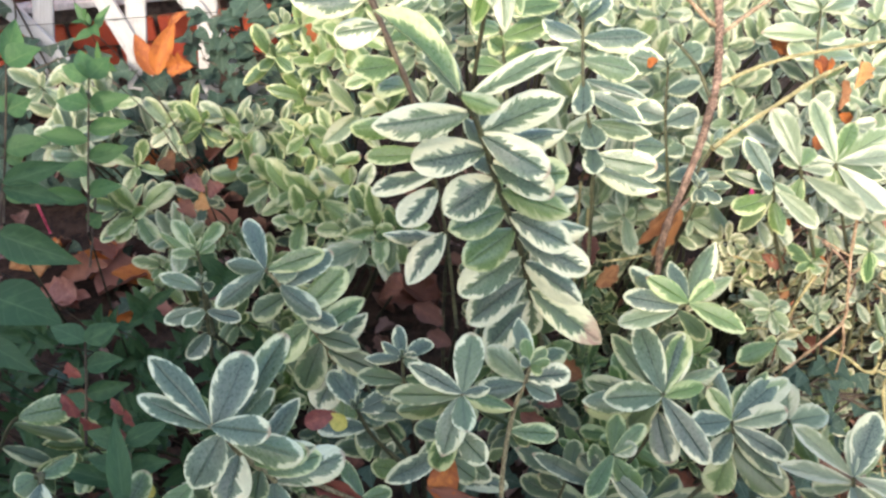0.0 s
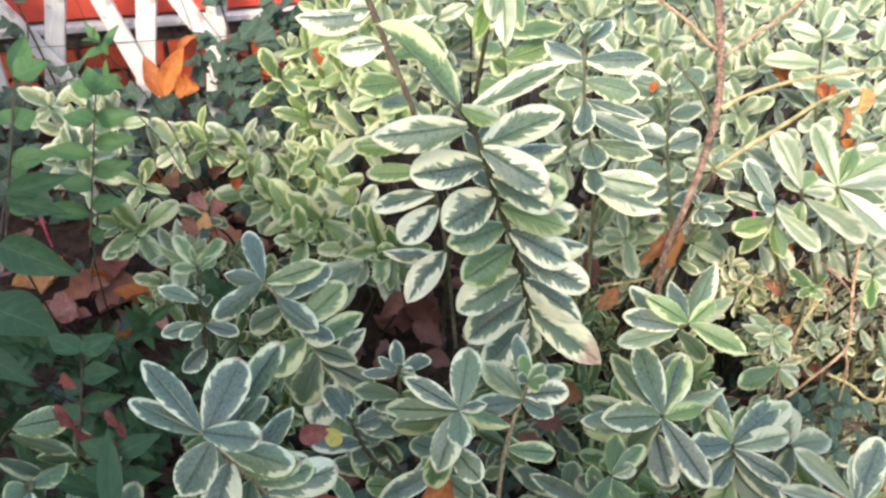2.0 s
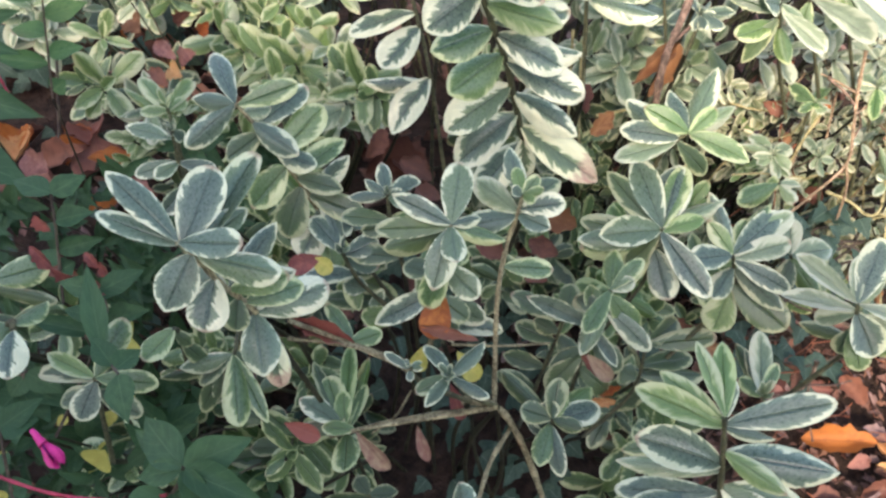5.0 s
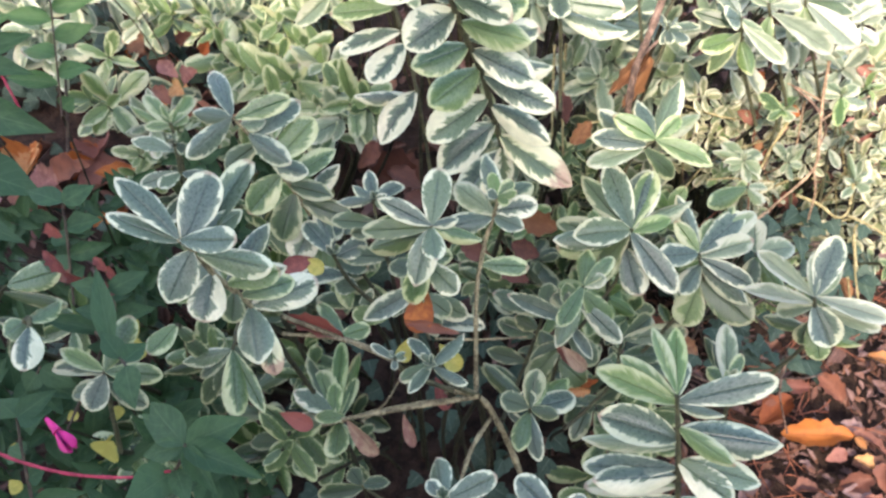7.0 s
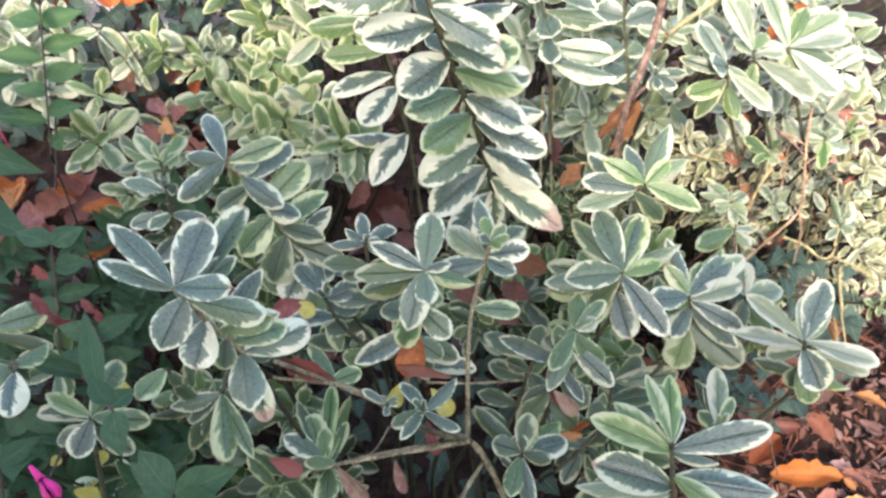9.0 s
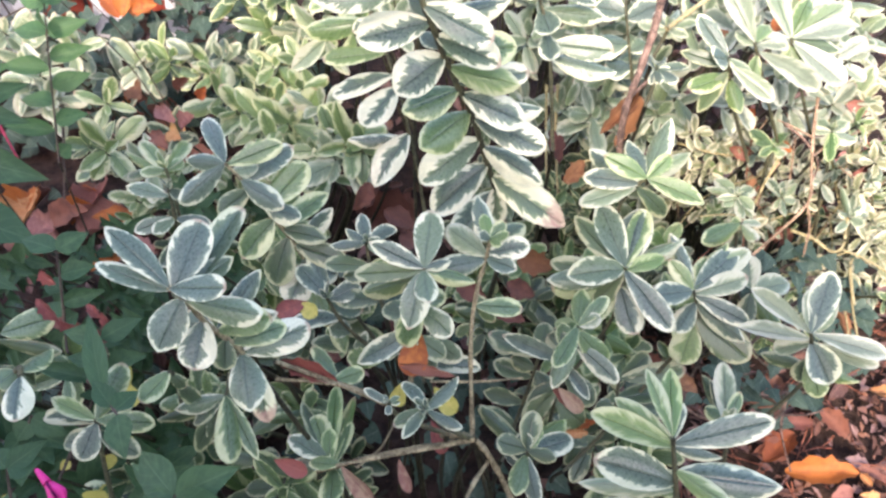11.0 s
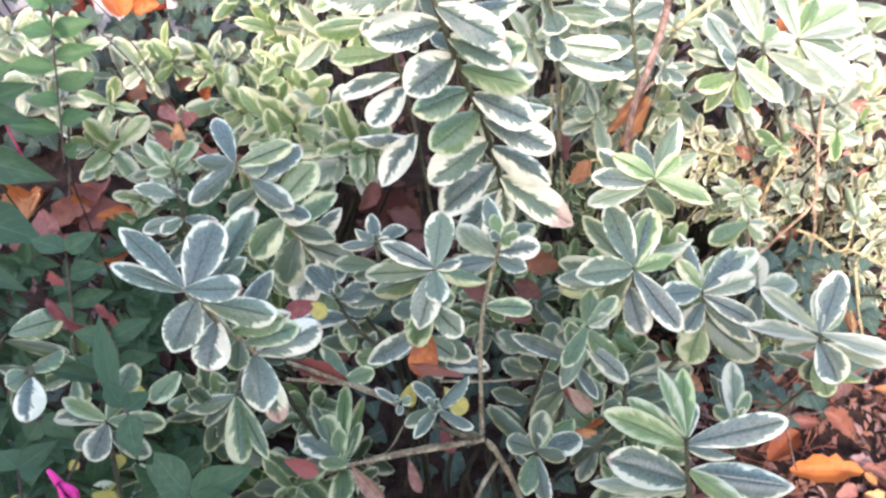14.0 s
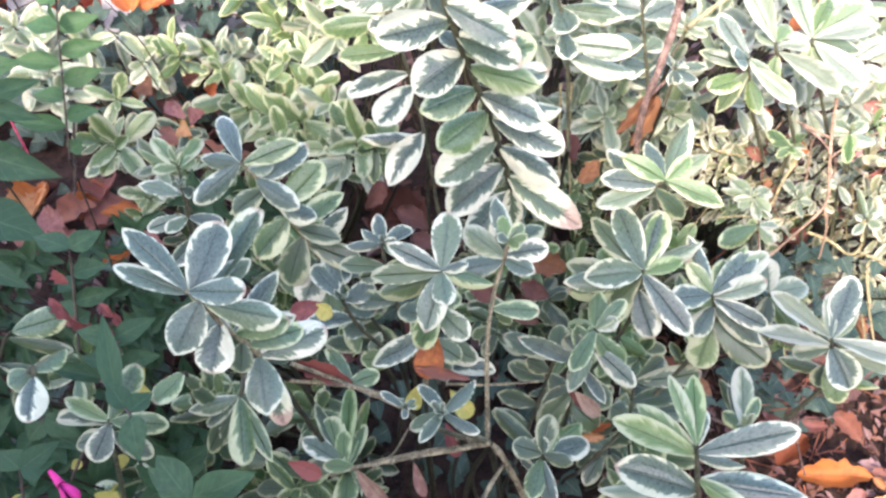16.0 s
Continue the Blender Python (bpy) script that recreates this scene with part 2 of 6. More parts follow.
LEAF_MAT, LEAF_MAT_JOINED = leaf_set(False), leaf_set(True)
for table, joined in ((LEAF_MAT, False), (LEAF_MAT_JOINED, True)):
    table["dead"] = plain_leaf("withered_leaf", (0.30, 0.20, 0.125), (0.20, 0.095, 0.07), (0.10, 0.05, 0.03), joined, 0.7, 0.2)
    table["red"] = plain_leaf("reddish_dead_leaf", (0.26, 0.075, 0.055), (0.16, 0.045, 0.04), (0.35, 0.12, 0.08), joined, 0.5, 0.2)
    table["brown"] = plain_leaf("brown_dry_leaf", (0.30, 0.14, 0.065), (0.20, 0.085, 0.04), (0.16, 0.06, 0.03), joined, 0.65, 0.3)
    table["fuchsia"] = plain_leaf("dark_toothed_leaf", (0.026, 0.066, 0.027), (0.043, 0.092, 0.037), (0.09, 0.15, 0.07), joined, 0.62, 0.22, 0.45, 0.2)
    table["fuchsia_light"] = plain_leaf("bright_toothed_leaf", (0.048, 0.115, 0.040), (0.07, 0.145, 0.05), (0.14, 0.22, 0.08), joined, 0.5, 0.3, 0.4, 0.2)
    table["ivy"] = plain_leaf("ivy_leaf", (0.026, 0.052, 0.036), (0.044, 0.076, 0.052), (0.16, 0.20, 0.15), joined, 0.6, 0.12, 0.5, 0.25)
FALLEN = {
    "orange": plain_leaf("orange_fallen_leaf", (0.42, 0.135, 0.035), (0.24, 0.065, 0.025), (0.20, 0.06, 0.02), False, 0.65, 0.2, 0.6, 0.8),
    "amber": plain_leaf("amber_fallen_leaf", (0.46, 0.15, 0.036), (0.28, 0.08, 0.026), (0.32, 0.10, 0.03), False, 0.6, 0.25),
    "tan": plain_leaf("tan_fallen_leaf", (0.58, 0.32, 0.14), (0.45, 0.20, 0.08), (0.25, 0.12, 0.06), False, 0.65, 0.25),
    "rose": plain_leaf("rosy_fallen_leaf", (0.31, 0.135, 0.105), (0.20, 0.080, 0.062), (0.22, 0.06, 0.05), False, 0.6, 0.2),
    "russet": plain_leaf("russet_fallen_leaf", (0.22, 0.085, 0.053), (0.13, 0.050, 0.034), (0.20, 0.09, 0.06), False, 0.6, 0.15),
    # Russet darkened in its base colour, imitating the shaded floor between shrubs.
    "umber": plain_leaf("shaded_russet_leaf", (0.135, 0.052, 0.036), (0.080, 0.033, 0.025), (0.12, 0.05, 0.03), False, 0.7, 0.12),
    "yellow": plain_leaf("yellow_fallen_leaf", (0.50, 0.42, 0.11), (0.38, 0.34, 0.08), (0.4, 0.3, 0.08), False, 0.55, 0.3),
}
LITTER = [plain_leaf("litter_leaf", (0.17, 0.085, 0.065), (0.10, 0.05, 0.04), (0.24, 0.14, 0.10), True, 0.7, 0.12),
          plain_leaf("litter_leaf_rosy", (0.25, 0.155, 0.14), (0.15, 0.088, 0.080), (0.20, 0.08, 0.06), True, 0.7, 0.12),
          plain_leaf("litter_leaf_orange", (0.23, 0.11, 0.07), (0.13, 0.06, 0.045), (0.2, 0.08, 0.05), True, 0.7, 0.12)]
STEM = {
    # Near-black copy of the stem bark, with deep shade put into its colour.
    "shade": bark("shaded_stem", (0.020, 0.018, 0.010), (0.045, 0.040, 0.020), 0.7),
    "dark": bark("dark_green_stem", (0.042, 0.042, 0.024), (0.085, 0.08, 0.04), 0.6),
    "old": bark("grey_brown_bark", (0.115, 0.09, 0.05), (0.27, 0.225, 0.13)),
    "rust": bark("rust_red_twig", (0.16, 0.045, 0.025), (0.30, 0.11, 0.06)),
    "rosy": bark("pinkish_brown_bark", (0.055, 0.030, 0.020), (0.25, 0.155, 0.115)),
    "brown": bark("brown_bark", (0.06, 0.035, 0.024), (0.20, 0.125, 0.09)),
    "orange": bark("orange_bark", (0.18, 0.11, 0.065), (0.33, 0.225, 0.145)),
    "straw": bark("straw_stalk", (0.22, 0.18, 0.08), (0.35, 0.29, 0.15)),
    "purple": bark("dark_purple_stem", (0.055, 0.035, 0.03), (0.10, 0.075, 0.05), 0.6),
    "crimson": bark("crimson_stem", (0.30, 0.02, 0.05), (0.42, 0.05, 0.08), 0.5),
}
SOIL = soil()
CLAY = brick_clay()
MORTAR = rough_solid("mortar", (0.05, 0.042, 0.038), (0.12, 0.10, 0.09), 60.0)
RED_PAINT = rough_solid("red_painted_board", (0.44, 0.060, 0.042), (0.56, 0.085, 0.055), 14.0, 0.45, 0.15)
PAINT = weathered_paint()
PLASTER = rough_solid("shade_wall_plaster", (0.42, 0.39, 0.35), (0.52, 0.49, 0.45), 6.0)
PURPLE = rough_solid("purple_petal", (0.16, 0.010, 0.10), (0.24, 0.02, 0.15), 90.0, 0.45, 0.15)
PETAL = rough_solid("magenta_petal", (0.40, 0.012, 0.11), (0.58, 0.03, 0.19), 90.0, 0.45, 0.15)

# ---- mesh helpers ----
def part(name, bm, material, parent=None, label=""):
    """Links a bmesh as one mesh object, under a thing or a part."""
    me = bpy.data.meshes.new(name)
    bm.to_mesh(me)
    bm.free()
    for p in me.polygons:
        p.use_smooth = True
    me.materials.append(material)
    ob = new(name, me)
    adopt(ob, parent)
    return tagged(ob, label) if label else ob


def adopt(ob, parent):
    if parent is not None:
        ob.parent = parent
        ob.matrix_parent_inverse = Matrix.Translation(-spot(parent))


def spot(ob):
    """Where a thing's own origin stands; its parts are placed in the world's metres."""
    return ob.location.copy() if ob.parent is None else spot(ob.parent) * 0


def thing(name, base, label, category, group=""):
    ob = new(name)
    ob.empty_display_size = 0.05
    ob.location = base
    return tagged(ob, label, category, group)


def smooth_line(pts, steps=6):
    """Catmull-Rom through the points."""
    p = [Vector(q) for q in pts]
    p = [p[0] * 2 - p[1]] + p + [p[-1] * 2 - p[-2]]
    out = []
    for i in range(1, len(p) - 2):
        for k in range(steps):
            t = k / steps
            out.append(0.5 * (2 * p[i] + (p[i + 1] - p[i - 1]) * t + (2 * p[i - 1] - 5 * p[i] + 4 * p[i + 1] - p[i + 2]) * t * t
                              + (3 * p[i] - p[i - 1] - 3 * p[i + 1] + p[i + 2]) * t ** 3))
    return out + [p[-2]]


def tube(bm, pts, r0, r1, sides=6, knots=0.0):
    """A tapering tube along the points, with slight swellings."""
    rings = []
    side = Vector((0.31, 0.87, 0.38))
    for i, p in enumerate(pts):
        d = (pts[min(i + 1, len(pts) - 1)] - pts[max(i - 1, 0)]).normalized()
        u = d.cross(side)
        u = u.normalized() if u.length > 0.05 else d.cross(Vector((1, 0, 0))).normalized()
        w = d.cross(u)
        r = r0 + (r1 - r0) * i / (len(pts) - 1)
        r *= 1 + knots * (0.6 if i % 4 == 0 else -0.1)
        rings.append([bm.verts.new(p + (u * math.cos(a) + w * math.sin(a)) * r) for a in (2 * math.pi * k / sides for k in range(sides))])
    for a, b in zip(rings, rings[1:]):
        for k in range(sides):
            bm.faces.new((a[k], a[(k + 1) % sides], b[(k + 1) % sides], b[k]))
    bm.faces.new(rings[0]), bm.faces.new(rings[-1][::-1])


def blade(shape, fold, curl, rows=8, wave=0.0, twist=0.0, seed=0, jag=0.0, cup=0.0):
    """Vertices, quads and uv of a leaf 1 long (y) and 1 wide (x), its face towards z."""
    rnd = random.Random(seed)
    ph = rnd.uniform(0, 6)
    vs, uv, fs = [], [], []
    for i in range(rows + 1):
        v = 0.5 - 0.5 * math.cos(math.pi * (i / rows) ** 0.95)
        w = max(shape(v), 0.015)
        for j, u in enumerate((-1, -0.55, 0, 0.55, 1)):
            z = fold * abs(u) ** 1.3 * w * 0.5 - cup * abs(u) ** 3 * w * 0.5 + curl * v * v + wave * math.sin(v * 11 + ph + u) * abs(u)
            x = u * w * 0.5 * (1 + jag * rnd.uniform(-1, 1) * abs(u))
            z += jag * 0.12 * rnd.uniform(-1, 1) * abs(u)
            a = twist * v
            vs.append((x * math.cos(a) - z * math.sin(a), v, x * math.sin(a) + z * math.cos(a)))
            uv.append((0.5 + u * 0.5, v))
            if i < rows and j < 4:
                k = i * 5 + j
                fs.append((k, k + 1, k + 6, k + 5))
    return vs, fs, uv


def oval(v):
    return v ** 0.66 * (1 - v ** 2.4) ** 0.57 / 0.587 if 0 < v < 1 else 0.0


def ovate(v):
    """Widest near the middle, drawn out to a short point."""
    return v ** 0.72 * (1 - v ** 1.9) ** 0.80 / 0.548 if 0 < v < 1 else 0.0


def narrow(v):
    return v ** 0.85 * (1 - v ** 2.6) ** 0.6 / 0.545 if 0 < v < 1 else 0.0


def toothed(v):
    if not 0 < v < 1:
        return 0.0
    return (math.sin(math.pi * v ** 0.72) ** 1.05) * (1 - 0.35 * v ** 3) + 0.05 * (1 - (v * 9) % 1.0) * (0.1 < v < 0.95)


def lobed(v):
    knots = ((0, 0.30), (0.07, 0.86), (0.19, 1.0), (0.36, 0.60), (0.47, 0.68), (0.68, 0.34), (1, 0.0))
    for (a, p), (b, q) in zip(knots, knots[1:]):
        if a <= v <= b:
            return p + (q - p) * (0.5 - 0.5 * math.cos(math.pi * (v - a) / (b - a)))
    return 0.0


def crumpled(v):
    return 0.0 if not 0 < v < 1 else math.sin(math.pi * v ** 0.9) ** 0.75 * (0.86 + 0.14 * math.sin(v * 23))


SHAPES = {
    "hebe": [blade(ovate if s in (1, 4, 7, 9) else oval, f, c, 10, 0.012, tw, s, 0.0, (0.28, 0.0, 0.45, 0.2, 0.5)[s % 5]) for s, (f, c, tw) in enumerate(((0.36, -0.06, 0.0), (0.22, -0.22, 0.15), (0.5, 0.06, -0.15), (-0.16, -0.16, 0.1), (0.6, -0.10, 0.15), (0.28, 0.14, -0.2), (0.42, -0.28, 0.05), (0.12, -0.03, -0.18), (0.2, -0.34, -0.08), (0.05, 0.1, 0.12)))],
    "slim": [blade(narrow, f, c, 8, 0.01, tw, s) for s, (f, c, tw) in enumerate(((0.3, -0.08, 0.0), (0.2, 0.08, 0.1), (0.5, -0.12, -0.1)))],
    "fuchsia": [blade(toothed, f, c, 14, 0.012, tw, s) for s, (f, c, tw) in enumerate(((0.25, -0.12, 0.0), (0.12, -0.22, 0.1), (0.35, -0.05, -0.1)))],
    "ivy": [blade(lobed, f, c, 18, 0.02, 0.0, s) for s, (f, c) in enumerate(((0.2, -0.12), (-0.15, -0.2), (0.35, 0.05), (0.1, -0.28)))],
    "dry": [blade(crumpled, f, c, 14, 0.05, tw, s, 0.15) for s, (f, c, tw) in enumerate(((0.7, 0.18, 0.3), (0.9, -0.2, -0.4), (0.35, 0.25, 0.2), (1.3, 0.1, 0.1), (0.5, -0.25, 0.6), (1.0, 0.3, -0.2)))],
}
MESHES = {}


def leaf_mesh(shape, i, material):
    key = (shape, i, material.name)
    if key not in MESHES:
        vs, fs, uv = SHAPES[shape][i]
        me = bpy.data.meshes.new("leaf")
        me.from_pydata(vs, [], fs)
        lay = me.uv_layers.new(name="UVMap")
        for lp in me.loops:
            lay.data[lp.index].uv = uv[lp.vertex_index]
        for p in me.polygons:
            p.use_smooth = True
        me.materials.append(material)
        MESHES[key] = me
    return MESHES[key]


def leaf_pose(base, way, face, length, width):
    """Leaf from base along way, its upper side towards face."""
    y = way.normalized()
    z = face - y * face.dot(y)
    z = z.normalized() if z.length > 1e-3 else y.orthogonal().normalized()
    x = y.cross(z)
    m = Matrix((x, y, z)).transposed().to_4x4()
    return Matrix.Translation(base) @ m @ Matrix.Diagonal((width, length, (length + width) * 0.5, 1))


def leaf(parent, shape, material, m, rng=random, name="leaf", label=""):
    ob = new(name, leaf_mesh(shape, rng.randrange(len(SHAPES[shape])), material))
    adopt(ob, parent)
    ob.matrix_basis = m
    return tagged(ob, label) if label else ob


class Foliage:
    """Many leaves joined into one mesh."""

    def __init__(self):
        self.v, self.f, self.uv = [], [], []

    def add(self, shape, m, rng):
        vs, fs, uv = rng.choice(SHAPES[shape])
        k = len(self.v)
        self.v += [tuple(m @ Vector(p)) for p in vs]
        self.f += [tuple(k + q for q in face) for face in fs]
        self.uv += uv

    def link(self, name, material, parent=None, label="", category="", kind="stuff"):
        me = bpy.data.meshes.new(name)
        me.from_pydata(self.v, [], self.f)
        lay = me.uv_layers.new(name="UVMap")
        lay.data.foreach_set("uv", [c for lp in me.loops for c in self.uv[lp.vertex_index]])
        me.polygons.foreach_set("use_smooth", [True] * len(me.polygons))
        me.materials.append(material)
        ob = new(name, me)
        adopt(ob, parent)
        return tagged(ob, label, category, kind=kind)


def box(bm, centre, size, bevel=0.0):
    m = Matrix.Translation(centre) @ Matrix.Diagonal((*size, 1))
    vs = bmesh.ops.create_cube(bm, size=1.0, matrix=m)["verts"]
    if bevel:
        es = list({e for v in vs for e in v.link_edges})
        bmesh.ops.bevel(bm, geom=es, offset=bevel, segments=2, affect="EDGES")

# ---- ground, walls, trellis ----
def ground():
    """Earth that rises and falls a little near the shrubs and runs out flat to the horizon."""
    bm = bmesh.new()
    xs = [-400, -60, -12, -4] + [-2 + 0.05 * i for i in range(81)] + [4, 12, 60, 400]
    ys = [-400, -60, -12, -4, -2] + [-1 + 0.05 * i for i in range(71)] + [4, 12, 60, 400]
    grid = []
    for y in ys:
        row = []
        for x in xs:
            near = max(0.0, 1 - max(abs(x) / 2.2, abs(y - 0.8) / 2.0))
            z = (noise.noise(Vector((x * 3, y * 3, 0))) * 0.02 + noise.noise(Vector((x * 11, y * 11, 4))) * 0.010) * min(1, near * 3)
            row.append(bm.verts.new((x, y, z - 0.008)))
        grid.append(row)
    for a, b in zip(grid, grid[1:]):
        for i in range(len(xs) - 1):
            bm.faces.new((a[i], a[i + 1], b[i + 1], b[i]))
    return tagged(part("ground", bm, SOIL), "dark crumbly garden soil under the shrubs", "ground", kind="structure")


ground()


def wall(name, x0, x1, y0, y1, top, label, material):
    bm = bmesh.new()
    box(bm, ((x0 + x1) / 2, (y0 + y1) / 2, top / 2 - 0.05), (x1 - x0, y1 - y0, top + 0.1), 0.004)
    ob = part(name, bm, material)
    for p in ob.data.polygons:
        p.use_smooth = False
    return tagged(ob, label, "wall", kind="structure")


# Unseen stepped walls, added to shade the front and let sun reach the back.
wall("shade_wall_tall", -2.8, -1.68, -1.0, -0.75, 2.50, "unseen tall plastered wall added behind the viewer to cast shade", PLASTER)
wall("shade_wall_middle", -1.68, -0.32, -1.0, -0.75, 1.82, "unseen middle plastered wall added behind the viewer to cast shade", PLASTER)
wall("shade_wall_short", -0.32, -0.01, -1.0, -0.75, 1.56, "unseen shorter plastered wall added behind the viewer to cast shade", PLASTER)
wall("shade_wall_low", -0.01, 1.6, -1.0, -0.75, 0.85, "unseen low plastered wall added behind the viewer to let sun past", PLASTER)
WALL_TURN = Matrix.Translation((-0.86, 1.86, 0.0)) @ Matrix.Rotation(radians(20), 4, "Z")


def red_wall():
    """A red-painted board wall above a pale ledge, with a dark gap and a low brick plinth below it."""
    def board(name, centre, size, material, bevel=0.003, label=""):
        bm = bmesh.new()
        box(bm, centre, size, bevel)
        bmesh.ops.transform(bm, matrix=WALL_TURN, verts=bm.verts)
        ob = part(name, bm, material, label=label)
        for p in ob.data.polygons:
            p.use_smooth = False
        return ob
    base = tagged(board("wall_north", (-0.45, 0.10, 0.45), (1.9, 0.10, 0.98), MORTAR), "low garden wall of red boards over a brick plinth", "wall", kind="structure")
    for k in range(3):
        adopt(board("board", (-0.45, 0.030, 0.335 + 0.222 * k), (1.9, 0.03, 0.22), RED_PAINT), base)
    ledge = board("ledge", (-0.45, 0.020, 0.207), (1.9, 0.06, 0.016), PAINT, 0.002, "weathered pale ledge")
    adopt(ledge, base)
    return base


brick_wall = red_wall()


def slat(trellis, x0, z0, x1, z1, y):
    """A flat weathered lath from its foot to its head."""
    bm = bmesh.new()
    length = math.hypot(x1 - x0, z1 - z0)
    box(bm, (0, 0, length / 2), (0.046, 0.009, length), 0.0015)
    ob = part("slat", bm, PAINT, trellis)
    ob.matrix_basis = Matrix.Translation((x0, y, z0)) @ Matrix.Rotation(math.atan2(x1 - x0, z1 - z0), 4, "Y")
    for p in ob.data.polygons:
        p.use_smooth = False


trellis = thing("trellis", (-0.85, 1.66, 0.0), "weathered white-painted wooden lattice against a brick wall", "trellis")
slat(trellis, -0.861, 0.000, -1.167, 0.437, 1.655)
slat(trellis, -1.048, 0.000, -0.869, 0.618, 1.667)
slat(trellis, -0.721, 0.000, -0.901, 0.526, 1.655)
slat(trellis, -0.815, 0.000, -0.692, 0.584, 1.667)
slat(trellis, -0.448, 0.000, -0.763, 0.527, 1.655)
slat(trellis, -0.636, 0.000, -0.553, 0.550, 1.667)
slat(trellis, -1.149, 0.000, -1.132, 0.573, 1.655)

for pts in (((-1.25, 1.645, 0.205), (-0.95, 1.646, 0.235), (-0.62, 1.645, 0.275), (-0.45, 1.645, 0.29)), ((-0.90, 1.642, 0.42), (-0.86, 1.640, 0.20), (-0.79, 1.642, 0.02)), ((-0.66, 1.642, 0.40), (-0.62, 1.64, 0.20), (-0.57, 1.642, 0.03))):
    wire_bm = bmesh.new()
    tube(wire_bm, smooth_line(pts, 5), 0.0009, 0.0009, 5)
    part("wire", wire_bm, STEM["shade"], trellis, "thin dark wire")

# ---- shrubs ----
KINDS = {"back": "hebe", "cream": "hebe", "front": "hebe", "tall": "hebe", "pale": "hebe", "lime": "hebe", "green": "hebe", "olive": "hebe", "slim": "slim", "fresh": "hebe", "browntip": "hebe", "dead": "dry", "red": "dry", "brown": "dry",
         "fuchsia": "fuchsia", "fuchsia_light": "fuchsia", "ivy": "ivy"}
front_shrub = thing("hebe_shrub", (0.06, 0.66, 0.0), "variegated shrub with grey-green leaves edged in cream", "shrub", "hebe shrubs")
rear_shrub = thing("hebe_shrub", (0.10, 0.86, 0.0), "tall variegated shrub with an upright cream-edged leafy shoot", "shrub", "hebe shrubs")
right_shrub = thing("hebe_shrub", (0.42, 0.86, 0.0), "pale variegated shrub with long narrow leaves in sunlight", "shrub", "hebe shrubs")
left_shrub = thing("hebe_shrub", (-0.42, 1.12, 0.0), "low yellow-green variegated shrub among fallen leaves", "shrub", "hebe shrubs")
middle_shrub = thing("hebe_shrub", (0.16, 1.10, 0.0), "dense variegated shrub standing in the back of the bed", "shrub", "hebe shrubs")
far_shrub = thing("hebe_shrub", (0.62, 1.12, 0.0), "sunlit pale variegated shrub with small crowded leaves", "shrub", "hebe shrubs")
fuchsia = thing("fuchsia_bush", (-0.36, 0.46, 0.0), "dark green fuchsia bush with red stems and toothed leaves", "shrub")
COUNT, JOINED = {}, {}
RNG = random.Random(11)


def add_leaf(plant, stem, kind, m):
    """A leaf of its own while the plant has fewer than 300, then one of the joined mass."""
    if COUNT.get(plant.name, 0) < 300:
        COUNT[plant.name] = COUNT.get(plant.name, 0) + 1
        leaf(stem, KINDS[kind], LEAF_MAT[kind], m, RNG)
    else:
        JOINED.setdefault((plant, kind), Foliage()).add(KINDS[kind], m, RNG)


def stem_part(plant, line, r0, r1, material, name="stem"):
    bm = bmesh.new()
    tube(bm, line, r0, r1, 6, 0.25)
    return part(name, bm, material, plant)


def shoot(plant, kind, pts, leaves):
    """A shoot from its tip down through pts, and its leaves: place along pts, bearing, rise, length and width in mm, roll."""
    pts = [Vector(p) for p in pts]
    end = pts[-1]
    foot = Vector((end.x, end.y + 0.06, 0)).lerp(plant.location, 0.15) + Vector((RNG.uniform(-0.05, 0.05), RNG.uniform(-0.04, 0.04), 0))
    low = end.lerp(foot, 0.5) + Vector((RNG.uniform(-0.03, 0.03), RNG.uniform(0.0, 0.05), -0.02))
    line = smooth_line(pts, 5)
    woody = kind in ("dead", "red")
    thick = 0.0021 if kind == "tall" else 0.0009 if kind.startswith("fuchsia") else 0.0015
    stem = stem_part(plant, line, thick, thick * 1.5, STEM["purple" if kind.startswith("fuchsia") else "dark" if kind == "tall" else "old" if woody or (len(pts) >= 5 and plant.location.y < 0.8) else "dark"])
    # Lower run in the blackened bark, imitating shade inside the shrub.
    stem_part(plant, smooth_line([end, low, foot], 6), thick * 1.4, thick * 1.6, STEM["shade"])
    if kind in ("front", "pale", "lime") and any(len(q) == 6 for q in leaves):
        size = 0.00034 * sum(q[3] for q in leaves) / len(leaves)
        axis = (pts[0] - pts[1]).normalized() * 0.6 + Vector((0, -0.25, 0.45))
        turn = RNG.uniform(0, 6.3)
        for k in range(5):
            out = Vector((math.cos(turn + k * 1.26), math.sin(turn + k * 1.26), 0))
            add_leaf(plant, stem, kind, leaf_pose(pts[0], axis + out * RNG.uniform(0.3, 0.75), axis - out * 0.4, size * RNG.uniform(0.8, 1.4), size * RNG.uniform(0.32, 0.5)))
    for s, az, el, length, width, roll, *own in leaves:
        i = min(int(s), len(pts) - 2)
        base = pts[i].lerp(pts[i + 1], s - i)
        az, el, roll = radians(az), radians(el), radians(roll)
        way = Vector((math.cos(az) * math.cos(el), math.sin(az) * math.cos(el), math.sin(el)))
        h = Vector((-math.sin(az), math.cos(az), 0))
        face = way.cross(h) * math.cos(roll) + h * math.sin(roll)
        look_of = own[0] if own else kind
        if not own and kind == "front" and s > 0.9 and RNG.random() < 0.2:
            look_of = "olive"
        if kind == "tall" and length > 86 and el < -0.5:
            look_of = "browntip"
        add_leaf(plant, stem, look_of, leaf_pose(base, way, face, length / 1000, width / 1000))


